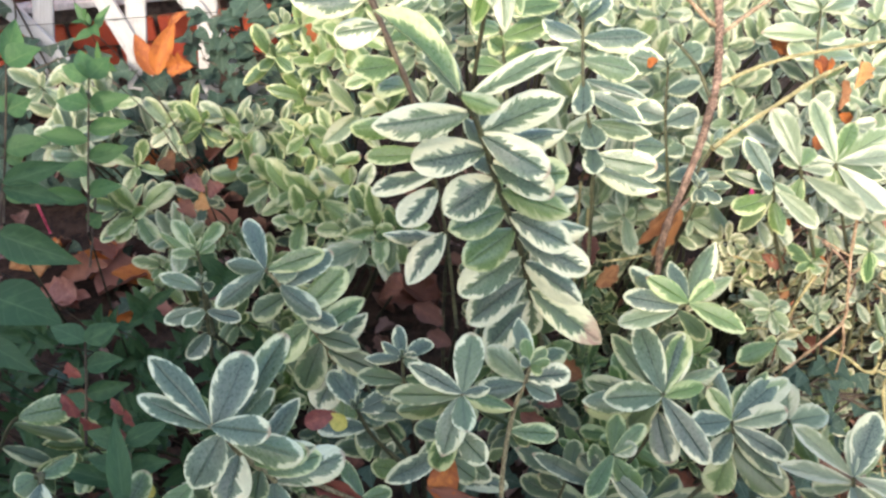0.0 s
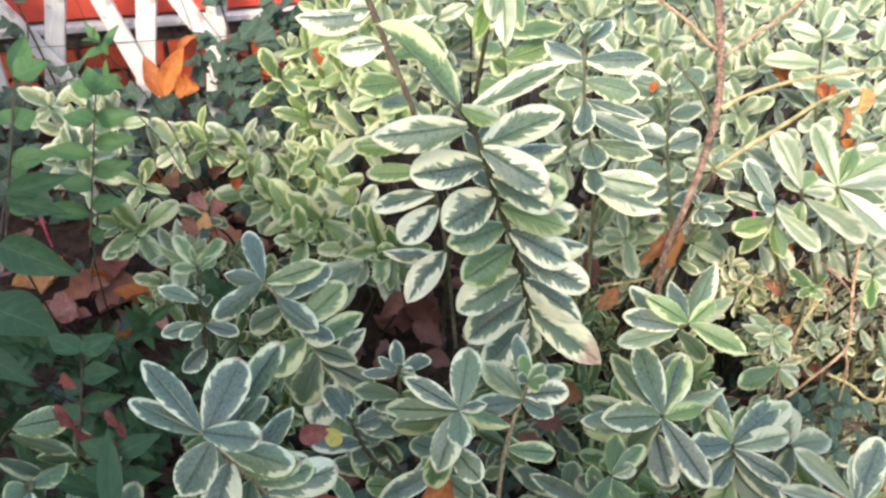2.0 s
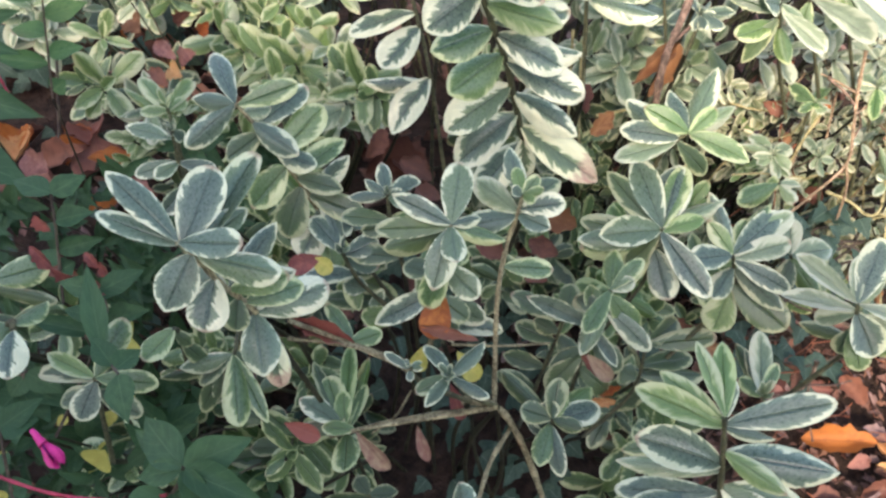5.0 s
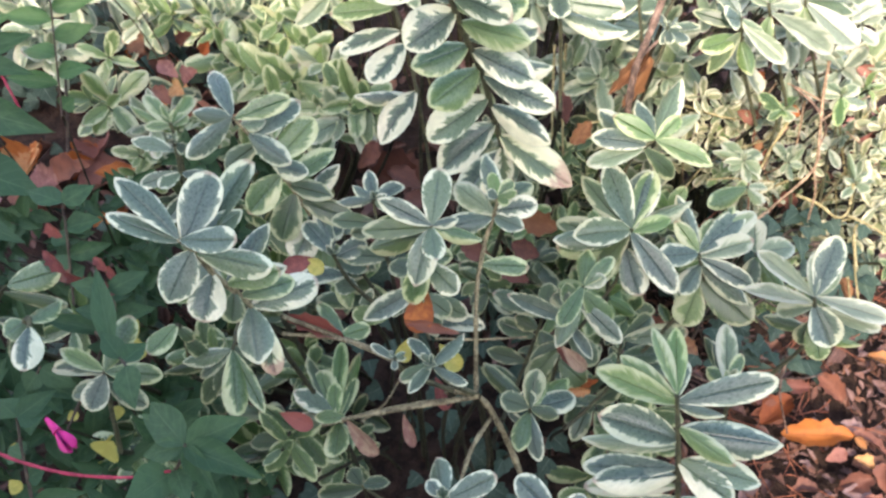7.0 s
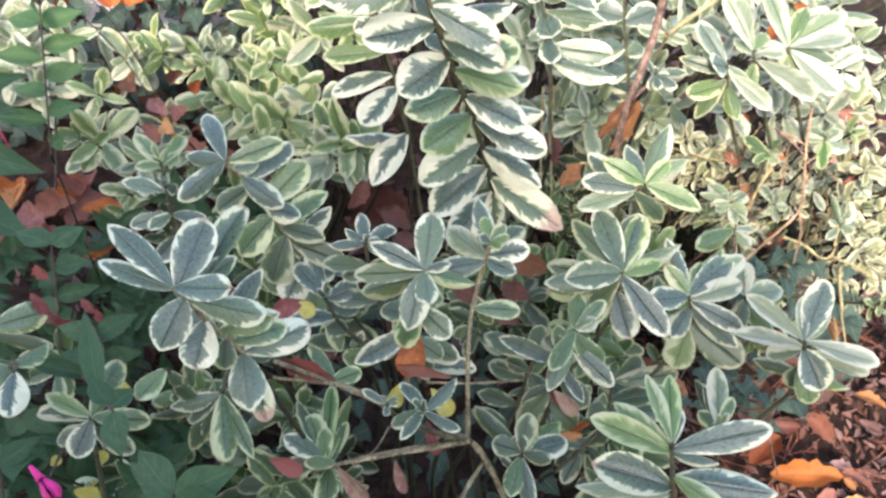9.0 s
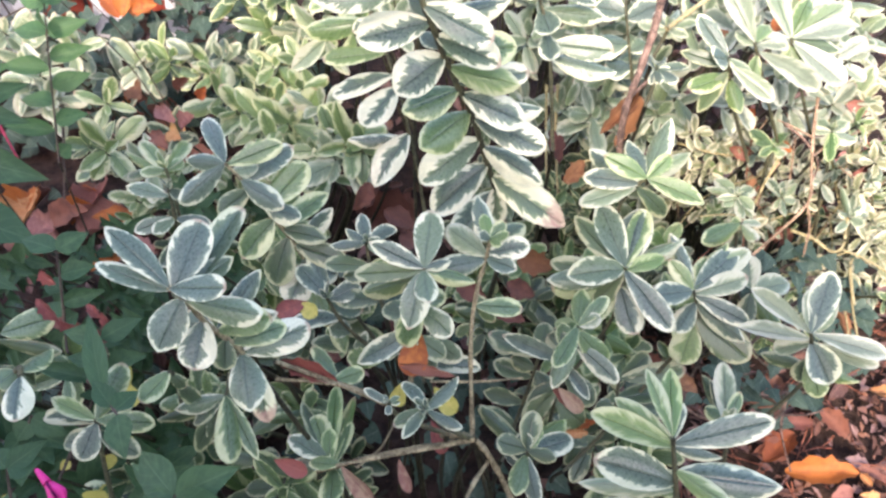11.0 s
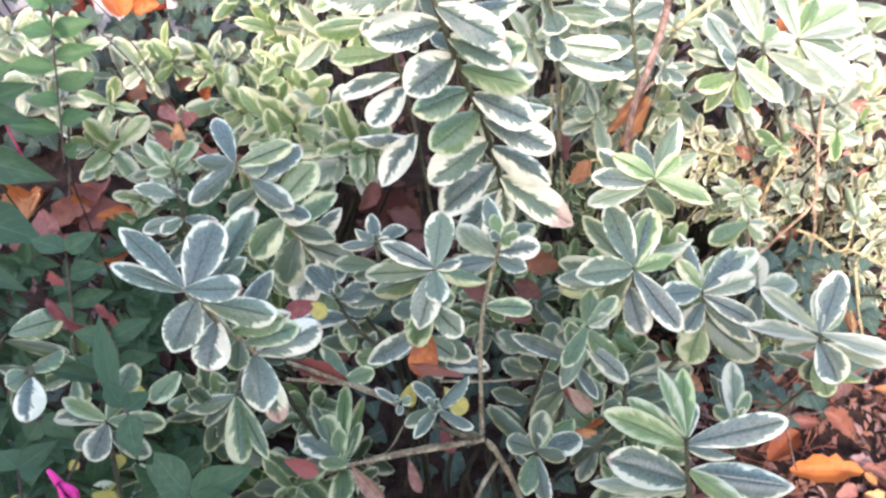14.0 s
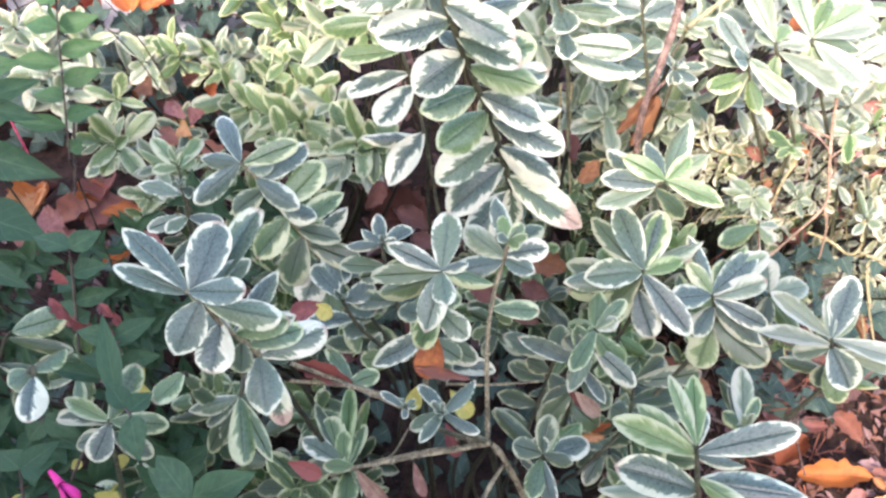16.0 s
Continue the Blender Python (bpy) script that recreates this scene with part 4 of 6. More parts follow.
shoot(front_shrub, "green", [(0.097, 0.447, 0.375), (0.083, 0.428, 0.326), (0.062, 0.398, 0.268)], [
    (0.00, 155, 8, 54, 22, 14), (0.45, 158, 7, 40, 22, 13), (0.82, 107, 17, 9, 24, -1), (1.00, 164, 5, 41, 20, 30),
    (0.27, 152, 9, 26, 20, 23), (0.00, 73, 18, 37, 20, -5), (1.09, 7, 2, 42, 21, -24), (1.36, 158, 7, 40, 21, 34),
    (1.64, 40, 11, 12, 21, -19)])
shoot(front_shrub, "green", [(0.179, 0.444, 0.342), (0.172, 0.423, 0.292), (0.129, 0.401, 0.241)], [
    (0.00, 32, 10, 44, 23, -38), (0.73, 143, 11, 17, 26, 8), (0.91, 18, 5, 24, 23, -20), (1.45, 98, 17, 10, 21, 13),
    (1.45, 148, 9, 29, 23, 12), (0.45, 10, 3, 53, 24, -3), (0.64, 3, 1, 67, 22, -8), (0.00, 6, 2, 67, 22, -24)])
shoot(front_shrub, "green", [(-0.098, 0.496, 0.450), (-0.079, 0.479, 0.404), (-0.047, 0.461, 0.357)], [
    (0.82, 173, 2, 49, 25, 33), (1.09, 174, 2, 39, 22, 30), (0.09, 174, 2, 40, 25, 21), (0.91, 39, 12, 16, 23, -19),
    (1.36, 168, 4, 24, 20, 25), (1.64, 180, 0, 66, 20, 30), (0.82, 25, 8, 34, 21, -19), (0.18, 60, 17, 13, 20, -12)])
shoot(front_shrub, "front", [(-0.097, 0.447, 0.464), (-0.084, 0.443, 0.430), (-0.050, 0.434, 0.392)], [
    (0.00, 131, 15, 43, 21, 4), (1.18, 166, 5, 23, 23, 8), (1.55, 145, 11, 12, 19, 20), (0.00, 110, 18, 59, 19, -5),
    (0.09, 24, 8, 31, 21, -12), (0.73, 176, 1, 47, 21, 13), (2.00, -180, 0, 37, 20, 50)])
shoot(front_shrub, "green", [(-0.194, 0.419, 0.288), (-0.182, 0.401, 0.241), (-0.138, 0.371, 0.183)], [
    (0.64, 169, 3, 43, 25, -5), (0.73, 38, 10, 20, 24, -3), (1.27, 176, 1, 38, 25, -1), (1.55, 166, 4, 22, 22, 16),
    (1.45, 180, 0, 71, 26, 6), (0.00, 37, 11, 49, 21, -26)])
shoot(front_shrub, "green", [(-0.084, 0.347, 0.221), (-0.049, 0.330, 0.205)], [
    (0.08, -169, -3, 49, 21, 34), (0.01, 128, 12, 22, 18, 11), (0.01, 11, 3, 29, 19, -3)])
shoot(rear_shrub, "tall", [(-0.022, 0.494, 0.745), (-0.011, 0.501, 0.724), (-0.001, 0.509, 0.694), (0.007, 0.516, 0.666), (0.020, 0.529, 0.625), (0.032, 0.543, 0.590), (0.045, 0.556, 0.538), (0.059, 0.566, 0.480), (0.074, 0.567, 0.425)], [
    (0.00, 137, 30, 87, 26, -8, "olive"), (0.18, 122, 25, 55, 20, 23, "front"), (0.00, -30, -3, 32, 17, -43, "lime"), (0.36, 25, 22, 83, 20, -41, "tall"),
    (0.82, -169, -5, 69, 32, 45, "tall"), (1.55, 23, 19, 69, 32, -40, "tall"), (1.55, -29, -11, 55, 26, -40, "tall"), (2.00, 22, 0, 64, 24, -41, "tall"),
    (2.09, -164, -3, 56, 30, 42, "tall"), (2.55, -27, -8, 52, 27, -39, "tall"), (3.09, 18, -7, 61, 29, -41, "olive"), (3.18, -146, -15, 46, 34, 33, "tall"),
    (3.45, -18, -7, 58, 28, -40, "lime"), (3.91, 19, -4, 64, 23, -39, "tall"), (4.09, -157, -8, 51, 34, 36, "olive"), (4.27, -24, -11, 56, 28, -38, "tall"),
    (5.00, 14, -8, 65, 30, -39, "tall"), (4.91, -145, -19, 56, 38, 29, "olive"), (5.09, -20, -15, 69, 30, -38, "tall"), (5.64, -151, -19, 65, 33, 30, "tall"),
    (5.82, -27, -21, 65, 29, -35, "tall"), (6.27, -148, -24, 68, 34, 27, "tall"), (6.55, -25, -23, 86, 41, -35, "browntip"), (6.91, -143, -32, 65, 34, 24, "tall"),
    (6.82, -83, -52, 37, 21, -9, "tall"), (2.18, 128, 26, 33, 13, 27, "front"), (3.00, 136, 13, 24, 14, 32, "front"), (1.36, 58, 27, 16, 8, -22, "front")])
shoot(rear_shrub, "front", [(-0.110, 0.715, 0.728), (-0.089, 0.704, 0.680), (-0.068, 0.695, 0.633), (-0.042, 0.680, 0.545), (-0.027, 0.666, 0.475), (-0.011, 0.644, 0.361)], [
    (3.18, -129, -17, 57, 35, 15, "tall"), (3.00, -170, -6, 67, 25, 32, "tall"), (3.91, -128, -22, 68, 39, 4, "tall"), (4.00, 178, -0, 69, 23, 32, "tall"),
    (1.45, -155, -2, 45, 36, 22, "olive"), (0.73, -173, -5, 46, 33, 31, "tall"), (0.18, -171, -6, 71, 33, 30, "tall"), (0.09, -169, -7, 23, 25, 45, "tall"),
    (1.00, 35, 3, 66, 29, -40), (0.73, 46, 9, 66, 24, -51, "tall"), (2.36, -155, -14, 24, 19, 43, "tall"), (2.36, -177, -3, 70, 24, 36, "olive"),
    (2.73, -177, -3, 65, 22, 31, "olive"), (1.91, 149, -21, 35, 35, 20, "olive"), (1.91, 53, -28, 38, 33, -28, "olive")])
shoot(rear_shrub, "olive", [(0.003, 0.596, 0.806), (0.004, 0.608, 0.812), (0.005, 0.642, 0.831)], [
    (0.00, -100, -44, 45, 20, 8, "pale"), (0.00, -82, -48, 60, 20, -10, "pale"), (0.00, -56, -52, 50, 19, -33, "olive"), (0.00, -121, -56, 56, 14, 27, "fresh"),
    (0.00, 23, -54, 30, 16, -96, "green"), (0.00, -176, -43, 38, 16, 69, "fresh")])
shoot(rear_shrub, "olive", [(0.013, 0.819, 0.679), (0.024, 0.820, 0.628), (0.041, 0.805, 0.523)], [
    (0.73, 161, 10, 32, 32, 24), (1.09, -145, 43, 24, 26, 81), (1.18, 23, 13, 48, 29, -44), (0.36, 13, 8, 73, 26, -45),
    (1.27, 170, 5, 41, 26, 34), (0.09, 166, 7, 39, 30, 30), (0.91, 19, 11, 54, 30, -20)])
shoot(rear_shrub, "front", [(0.096, 0.755, 0.687), (0.099, 0.700, 0.636), (0.115, 0.681, 0.578), (0.128, 0.667, 0.456)], [
    (0.82, -92, -28, 42, 23, -18), (1.45, -74, -27, 32, 27, -13), (1.82, -87, -27, 35, 22, 5), (0.27, 3, 3, 67, 30, -35),
    (1.00, -21, -10, 64, 26, -37), (1.45, -10, -4, 63, 23, -43), (0.82, -18, -8, 64, 25, -46), (0.55, -9, -4, 55, 26, -46),
    (0.27, 154, 13, 45, 29, 24), (0.64, -169, -7, 28, 24, 39), (0.09, 49, 23, 47, 29, -6), (2.00, -9, -4, 64, 26, -47),
    (2.09, -21, -9, 70, 29, -24)])
shoot(rear_shrub, "front", [(0.237, 0.911, 0.563), (0.241, 0.877, 0.502), (0.264, 0.845, 0.393)], [
    (0.00, 166, 7, 51, 36, 53), (0.00, 29, 16, 52, 32, -21), (1.00, 22, 12, 45, 32, -36), (0.91, 161, 9, 42, 39, 40),
    (1.55, 168, 5, 35, 49, 16), (1.64, 15, 8, 56, 35, -18), (0.45, 17, 10, 48, 26, -40), (1.36, 26, 14, 28, 26, -40),
    (1.27, 172, 3, 41, 44, 16), (2.00, 44, 20, 24, 31, -8), (2.00, -177, -2, 22, 34, 23)])
shoot(right_shrub, "pale", [(0.475, 1.069, 0.578), (0.477, 1.029, 0.511), (0.497, 0.996, 0.401)], [
    (0.00, 162, 9, 48, 28, 53), (0.00, 19, 11, 62, 29, -35), (0.82, 10, 6, 64, 36, -18), (0.82, 157, 11, 43, 28, 52),
    (0.55, 17, 10, 49, 27, -46), (1.45, 134, 21, 28, 36, 20), (0.00, 23, 13, 66, 29, -33), (0.00, 56, 25, 59, 27, -4),
    (0.45, 173, 3, 75, 32, 35)])
shoot(fuchsia, "fuchsia", [(-0.159, 0.227, 0.530), (-0.169, 0.221, 0.509), (-0.205, 0.227, 0.455)], [
    (0.05, 136, -7, 56, 24, 20), (0.01, 21, 10, 41, 23, -31), (0.10, -26, 12, 64, 19, -9), (1.09, -126, 22, 36, 28, 13),
    (0.08, -180, -20, 36, 16, 18), (0.08, -50, -3, 41, 14, -13), (0.05, 143, -17, 65, 15, 17), (1.00, -59, 21, 35, 14, 1)])
shoot(fuchsia, "fuchsia", [(-0.271, 0.388, 0.484), (-0.272, 0.376, 0.459), (-0.331, 0.334, 0.359)], [
    (0.00, 168, 4, 37, 17, 27), (0.00, 30, 10, 35, 18, -39), (0.91, 16, 5, 35, 19, -17), (1.27, 97, 17, 11, 19, -10),
    (0.82, 168, 4, 35, 17, 10), (1.09, 169, 4, 67, 16, 21), (1.36, 16, 5, 33, 17, -29)])
shoot(fuchsia, "fuchsia", [(-0.463, 0.632, 0.547), (-0.463, 0.596, 0.513), (-0.475, 0.560, 0.465), (-0.483, 0.519, 0.411)], [
    (1.00, -19, -3, 96, 38, -44), (2.00, -16, -0, 86, 54, -13), (0.09, 7, -18, 60, 23, -35), (2.64, -29, 2, 84, 26, -33),
    (0.00, 40, -0, 65, 24, -42)])
shoot(fuchsia, "fuchsia", [(-0.336, 0.480, 0.495), (-0.337, 0.465, 0.467), (-0.342, 0.435, 0.408)], [
    (0.00, 158, 8, 42, 22, 7), (0.00, 38, 12, 31, 21, -35), (0.73, 18, 6, 32, 22, -18), (1.09, 149, 10, 22, 18, 16),
    (1.27, 18, 6, 39, 18, -41), (1.45, 165, 5, 31, 21, 4), (1.55, 37, 11, 14, 21, -23)])
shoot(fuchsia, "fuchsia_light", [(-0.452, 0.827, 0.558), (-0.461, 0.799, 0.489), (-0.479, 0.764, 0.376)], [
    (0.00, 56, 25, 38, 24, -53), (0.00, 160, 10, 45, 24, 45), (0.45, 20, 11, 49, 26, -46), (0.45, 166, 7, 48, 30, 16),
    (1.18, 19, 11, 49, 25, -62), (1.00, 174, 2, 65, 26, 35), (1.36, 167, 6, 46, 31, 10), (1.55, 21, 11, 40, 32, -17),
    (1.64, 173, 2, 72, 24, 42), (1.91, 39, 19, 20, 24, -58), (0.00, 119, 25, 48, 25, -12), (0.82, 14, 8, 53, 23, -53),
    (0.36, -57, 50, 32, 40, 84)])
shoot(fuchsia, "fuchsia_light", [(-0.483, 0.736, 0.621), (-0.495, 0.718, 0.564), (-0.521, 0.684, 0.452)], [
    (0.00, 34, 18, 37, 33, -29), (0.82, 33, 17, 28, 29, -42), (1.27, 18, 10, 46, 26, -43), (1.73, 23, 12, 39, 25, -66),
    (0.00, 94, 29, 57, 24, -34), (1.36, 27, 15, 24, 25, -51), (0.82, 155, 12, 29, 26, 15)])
shoot(fuchsia, "fuchsia", [(-0.326, 0.296, 0.444), (-0.328, 0.282, 0.416), (-0.331, 0.259, 0.364)], [
    (0.00, 143, 10, 28, 24, -19), (0.00, 19, 6, 25, 26, -7), (0.00, 40, 11, 33, 18, -27), (1.09, 154, 7, 18, 20, 14),
    (1.45, 28, 7, 14, 19, -20), (1.91, 100, 15, 9, 20, -18), (1.91, 13, 3, 41, 18, -24)])
shoot(front_shrub, "lime", [(-0.301, 0.665, 0.441), (-0.297, 0.654, 0.410), (-0.296, 0.644, 0.329)], [
    (0.36, 149, 11, 64, 13, 21), (0.09, 130, 6, 61, 18, 24), (0.11, 71, 9, 54, 17, -34), (0.09, -176, -2, 29, 15, 29),
    (0.10, 55, -1, 23, 16, -17)])
shoot(right_shrub, "slim", [(0.324, 0.686, 0.573), (0.330, 0.687, 0.559), (0.374, 0.713, 0.479), (0.426, 0.739, 0.383)], [
    (0.00, 126, 41, 65, 25, 40, "slim"), (0.73, -28, -20, 75, 23, -46, "slim"), (0.27, 129, 13, 27, 15, 40, "pale"), (0.00, 52, 15, 39, 15, -8, "lime"),
    (0.27, 0, -1, 34, 13, -41, "slim"), (1.00, -105, -68, 33, 17, -10, "olive")])
shoot(right_shrub, "slim", [(0.288, 0.656, 0.573), (0.293, 0.658, 0.558), (0.327, 0.690, 0.486), (0.375, 0.720, 0.396)], [
    (0.00, 137, 38, 52, 19, 44, "front"), (0.09, -152, 20, 26, 27, 39, "front"), (0.45, -37, -24, 57, 19, -43, "slim"), (1.09, -164, -14, 46, 23, 31, "olive"),
    (0.64, 158, 9, 49, 17, 44, "green"), (1.18, -56, -52, 37, 20, -40, "olive"), (0.00, -9, -35, 40, 15, -53, "pale"), (1.00, -154, -54, 50, 19, 25, "green")])
shoot(right_shrub, "slim", [(0.370, 0.708, 0.565), (0.377, 0.709, 0.551), (0.422, 0.736, 0.473), (0.479, 0.757, 0.371)], [
    (0.00, 114, 43, 72, 21, 36, "pale"), (0.00, 24, 24, 77, 24, -25, "pale"), (0.18, -36, -26, 71, 26, -47, "slim"), (0.09, -175, 5, 37, 14, 41, "slim"),
    (0.00, 3, 11, 66, 22, -38, "slim"), (0.55, -55, -38, 35, 19, -41, "pale"), (0.36, -114, -54, 39, 20, -5, "lime"), (0.00, 59, 27, 62, 21, -1, "olive"),
    (0.09, -9, -11, 54, 22, -46, "front")])
shoot(rear_shrub, "front", [(0.224, 0.669, 0.555), (0.224, 0.667, 0.544), (0.219, 0.664, 0.514)], [
    (0.11, 94, -2, 34, 8, 28), (0.07, 60, -8, 34, 8, -1), (0.00, 5, 4, 35, 12, -35), (0.09, -92, -7, 22, 12, -15),
    (0.01, -118, -32, 18, 9, -10), (0.05, -47, -1, 26, 14, -23), (0.12, 79, -12, 28, 6, -3), (0.09, -2, -1, 14, 8, -48)])
shoot(rear_shrub, "pale", [(0.238, 0.703, 0.580), (0.236, 0.703, 0.571), (0.227, 0.696, 0.553)], [
    (0.12, 15, 11, 37, 13, -34), (0.01, -17, -11, 23, 12, -56), (0.08, 64, 6, 47, 11, -3), (0.06, 97, 4, 39, 12, 32),
    (0.09, 148, -2, 31, 14, 38)])
shoot(right_shrub, "pale", [(0.355, 0.677, 0.378), (0.358, 0.677, 0.363), (0.376, 0.677, 0.288)], [
    (0.08, -154, -13, 23, 14, 15), (0.05, 125, -0, 20, 13, 28), (0.11, 30, 14, 28, 19, -12), (0.05, -58, -4, 24, 14, -25),
    (0.04, -91, -12, 30, 13, -3), (0.09, 95, -21, 21, 13, 13), (0.11, 69, -12, 25, 7, 16), (0.11, -179, -1, 24, 11, 28),
    (0.07, 117, 3, 42, 19, 20), (0.03, 155, -0, 38, 12, 48)])
shoot(right_shrub, "pale", [(0.417, 0.692, 0.362), (0.424, 0.691, 0.346), (0.450, 0.693, 0.272)], [
    (0.11, 72, 13, 33, 14, 22), (0.04, 42, 6, 37, 12, -16), (0.08, 98, 3, 19, 11, 28), (0.12, -6, -3, 18, 11, -36),
    (0.02, -98, -12, 30, 11, -1), (0.09, -135, -20, 16, 9, 12), (0.10, 52, -7, 33, 8, -10), (0.02, 103, 6, 43, 13, 31),
    (0.05, 55, 4, 49, 11, 5)])
shoot(right_shrub, "pale", [(0.510, 0.689, 0.329), (0.514, 0.687, 0.312), (0.536, 0.698, 0.247)], [
    (0.10, 88, 18, 48, 11, 31), (0.02, 38, 17, 24, 15, -11), (0.10, -139, -3, 32, 11, 14), (0.06, -52, 4, 18, 13, -33),
    (0.06, 68, 12, 33, 9, 7), (0.02, 16, 8, 27, 12, -14), (0.05, 149, 15, 15, 12, 34), (0.05, 63, 7, 51, 8, 22)])
shoot(right_shrub, "slim", [(0.465, 0.704, 0.374), (0.469, 0.704, 0.358), (0.487, 0.703, 0.282)], [
    (0.09, -80, -12, 30, 11, -32), (0.04, 167, 7, 10, 9, 67), (0.01, 45, 1, 24, 19, 39), (0.05, 64, -1, 36, 17, 67),
    (0.10, 95, -4, 29, 17, -8)])
shoot(right_shrub, "pale", [(0.551, 0.739, 0.345), (0.558, 0.733, 0.325), (0.573, 0.719, 0.267)], [
    (0.00, 77, 2, 18, 16, 30), (0.03, -50, -21, 13, 15, -39), (0.01, -137, -19, 16, 11, 15), (0.09, 52, 7, 31, 17, 27),
    (0.01, 67, 5, 44, 16, -9)])
shoot(right_shrub, "olive", [(0.331, 0.605, 0.401), (0.340, 0.606, 0.387), (0.363, 0.610, 0.316)], [
    (0.01, -156, -11, 53, 26, 27), (0.10, 136, -23, 16, 20, 19), (0.12, -68, -1, 26, 14, -31, "pale"), (0.08, 2, 1, 24, 13, -16, "pale")])
shoot(right_shrub, "green", [(0.400, 0.720, 0.418), (0.396, 0.716, 0.400), (0.405, 0.719, 0.327)], [
    (0.00, -142, -18, 8, 23, -7, "fresh"), (0.11, 52, 3, 47, 17, 12, "fresh"), (0.05, 30, -2, 29, 16, -2, "pale"), (0.07, 60, -3, 33, 11, -17, "pale"),
    (0.01, 132, 2, 24, 16, 24, "olive"), (0.11, 118, 3, 41, 17, 38, "olive"), (0.06, -152, -13, 20, 11, 29, "olive"), (0.03, -65, 1, 18, 14, -23, "pale")])
shoot(right_shrub, "pale", [(0.469, 0.732, 0.429), (0.472, 0.731, 0.414), (0.490, 0.729, 0.337)], [
    (0.10, 115, 8, 25, 16, 26), (0.09, 36, 1, 30, 19, -1), (0.05, -23, -11, 30, 23, -24), (0.03, -130, -21, 20, 13, -2),
    (0.06, -110, -16, 44, 14, -6, "fresh"), (0.04, -84, -27, 21, 17, -7, "fresh"), (0.02, 155, -9, 22, 12, 42), (0.01, 55, 3, 44, 11, 6)])
shoot(front_shrub, "olive", [(0.044, 0.439, 0.539), (0.041, 0.435, 0.521), (0.035, 0.427, 0.500), (0.029, 0.406, 0.474), (0.028, 0.388, 0.443), (0.029, 0.356, 0.386)], [
    (0.09, 103, 23, 43, 19, 10, "front"), (0.82, 148, 23, 41, 21, 29, "pale"), (1.00, -161, 6, 39, 20, 32, "front"), (0.91, -34, 4, 28, 19, -30, "front"),
    (0.64, 2, 10, 35, 20, -33, "tall"), (0.18, 30, 9, 36, 18, -27, "green"), (0.00, 105, 26, 22, 11, 11, "fresh"), (0.00, 45, 27, 19, 11, -21, "olive"),
    (0.00, -2, 28, 17, 9, -37, "olive"), (0.00, -167, 46, 13, 9, 50, "front"), (0.00, -54, 13, 14, 8, -28, "olive"), (2.55, -1, -1, 41, 17, -30, "olive"),
    (2.27, -29, -52, 32, 14, -34, "green"), (3.00, -169, -35, 19, 10, 31, "green")])
shoot(front_shrub, "green", [(-0.027, 0.450, 0.468), (-0.025, 0.439, 0.442), (-0.013, 0.418, 0.377)], [
    (0.00, -90, -14, 54, 23, 3, "olive"), (1.18, -69, -11, 49, 29, -14, "green"), (1.27, -23, -11, 49, 21, -27, "front"), (1.00, -121, -23, 41, 18, 12, "front"),
    (1.73, 0, -0, 56, 19, -19, "tall"), (0.18, 8, -15, 36, 20, -34, "olive")])
shoot(front_shrub, "olive", [(-0.426, 0.472, 0.392), (-0.447, 0.475, 0.365), (-0.496, 0.477, 0.280)], [
    (0.00, 2, 17, 64, 29, -33, "olive"), (0.45, 0, -18, 60, 15, -25, "green"), (1.36, -1, -31, 55, 20, -23, "green")])

# ---- sprigs further back ----
for i, tip in enumerate(((-0.529, 1.282, 0.247), (-0.446, 1.228, 0.266), (-0.396, 1.157, 0.265), (-0.487, 1.219, 0.256), (-0.369, 1.087, 0.265), (-0.337, 1.230, 0.266), (-0.287, 1.165, 0.273), (-0.281, 1.242, 0.281), (-0.220, 1.127, 0.313), (-0.176, 1.096, 0.361), (-0.324, 1.025, 0.277), (-0.261, 1.034, 0.286), (-0.207, 1.000, 0.330), (-0.172, 0.937, 0.340), (-0.220, 0.922, 0.321), (-0.146, 0.868, 0.342), (-0.168, 0.850, 0.320), (-0.380, 1.441, 0.352), (-0.337, 1.367, 0.347), (-0.368, 1.352, 0.329), (-0.291, 1.291, 0.341), (-0.216, 1.254, 0.381), (-0.531, 1.033, 0.289), (-0.539, 0.945, 0.268), (-0.488, 0.895, 0.294), (-0.412, 0.835, 0.306), (-0.123, 0.812, 0.359), (-0.100, 0.808, 0.354), (-0.158, 0.833, 0.298), (-0.139, 0.818, 0.333), (-0.131, 1.104, 0.370), (-0.209, 0.893, 0.286), (-0.424, 1.216, 0.251), (-0.393, 1.224, 0.260), (-0.306, 1.149, 0.253), (-0.346, 1.153, 0.259), (-0.266, 0.972, 0.297), (-0.232, 1.209, 0.326), (-0.167, 1.175, 0.371), (-0.310, 1.284, 0.280), (-0.239, 0.885, 0.312), (-0.549, 1.216, 0.253))):
    sprig(left_shrub, ("lime", "pale", "lime", "olive")[i % 4], tip, (0.056, 0.068, 0.048, 0.061, 0.072)[i % 5], 4 if i % 2 else 3)
for tip in ((-0.618, 1.250, 0.209), (-0.691, 1.205, 0.329), (-0.719, 1.182, 0.301), (-0.751, 1.202, 0.327), (-0.663, 1.108, 0.297), (-0.646, 1.085, 0.268), (-0.696, 1.101, 0.288), (-0.639, 1.183, 0.301)):
    sprig(left_shrub, "pale", tip, 0.064)
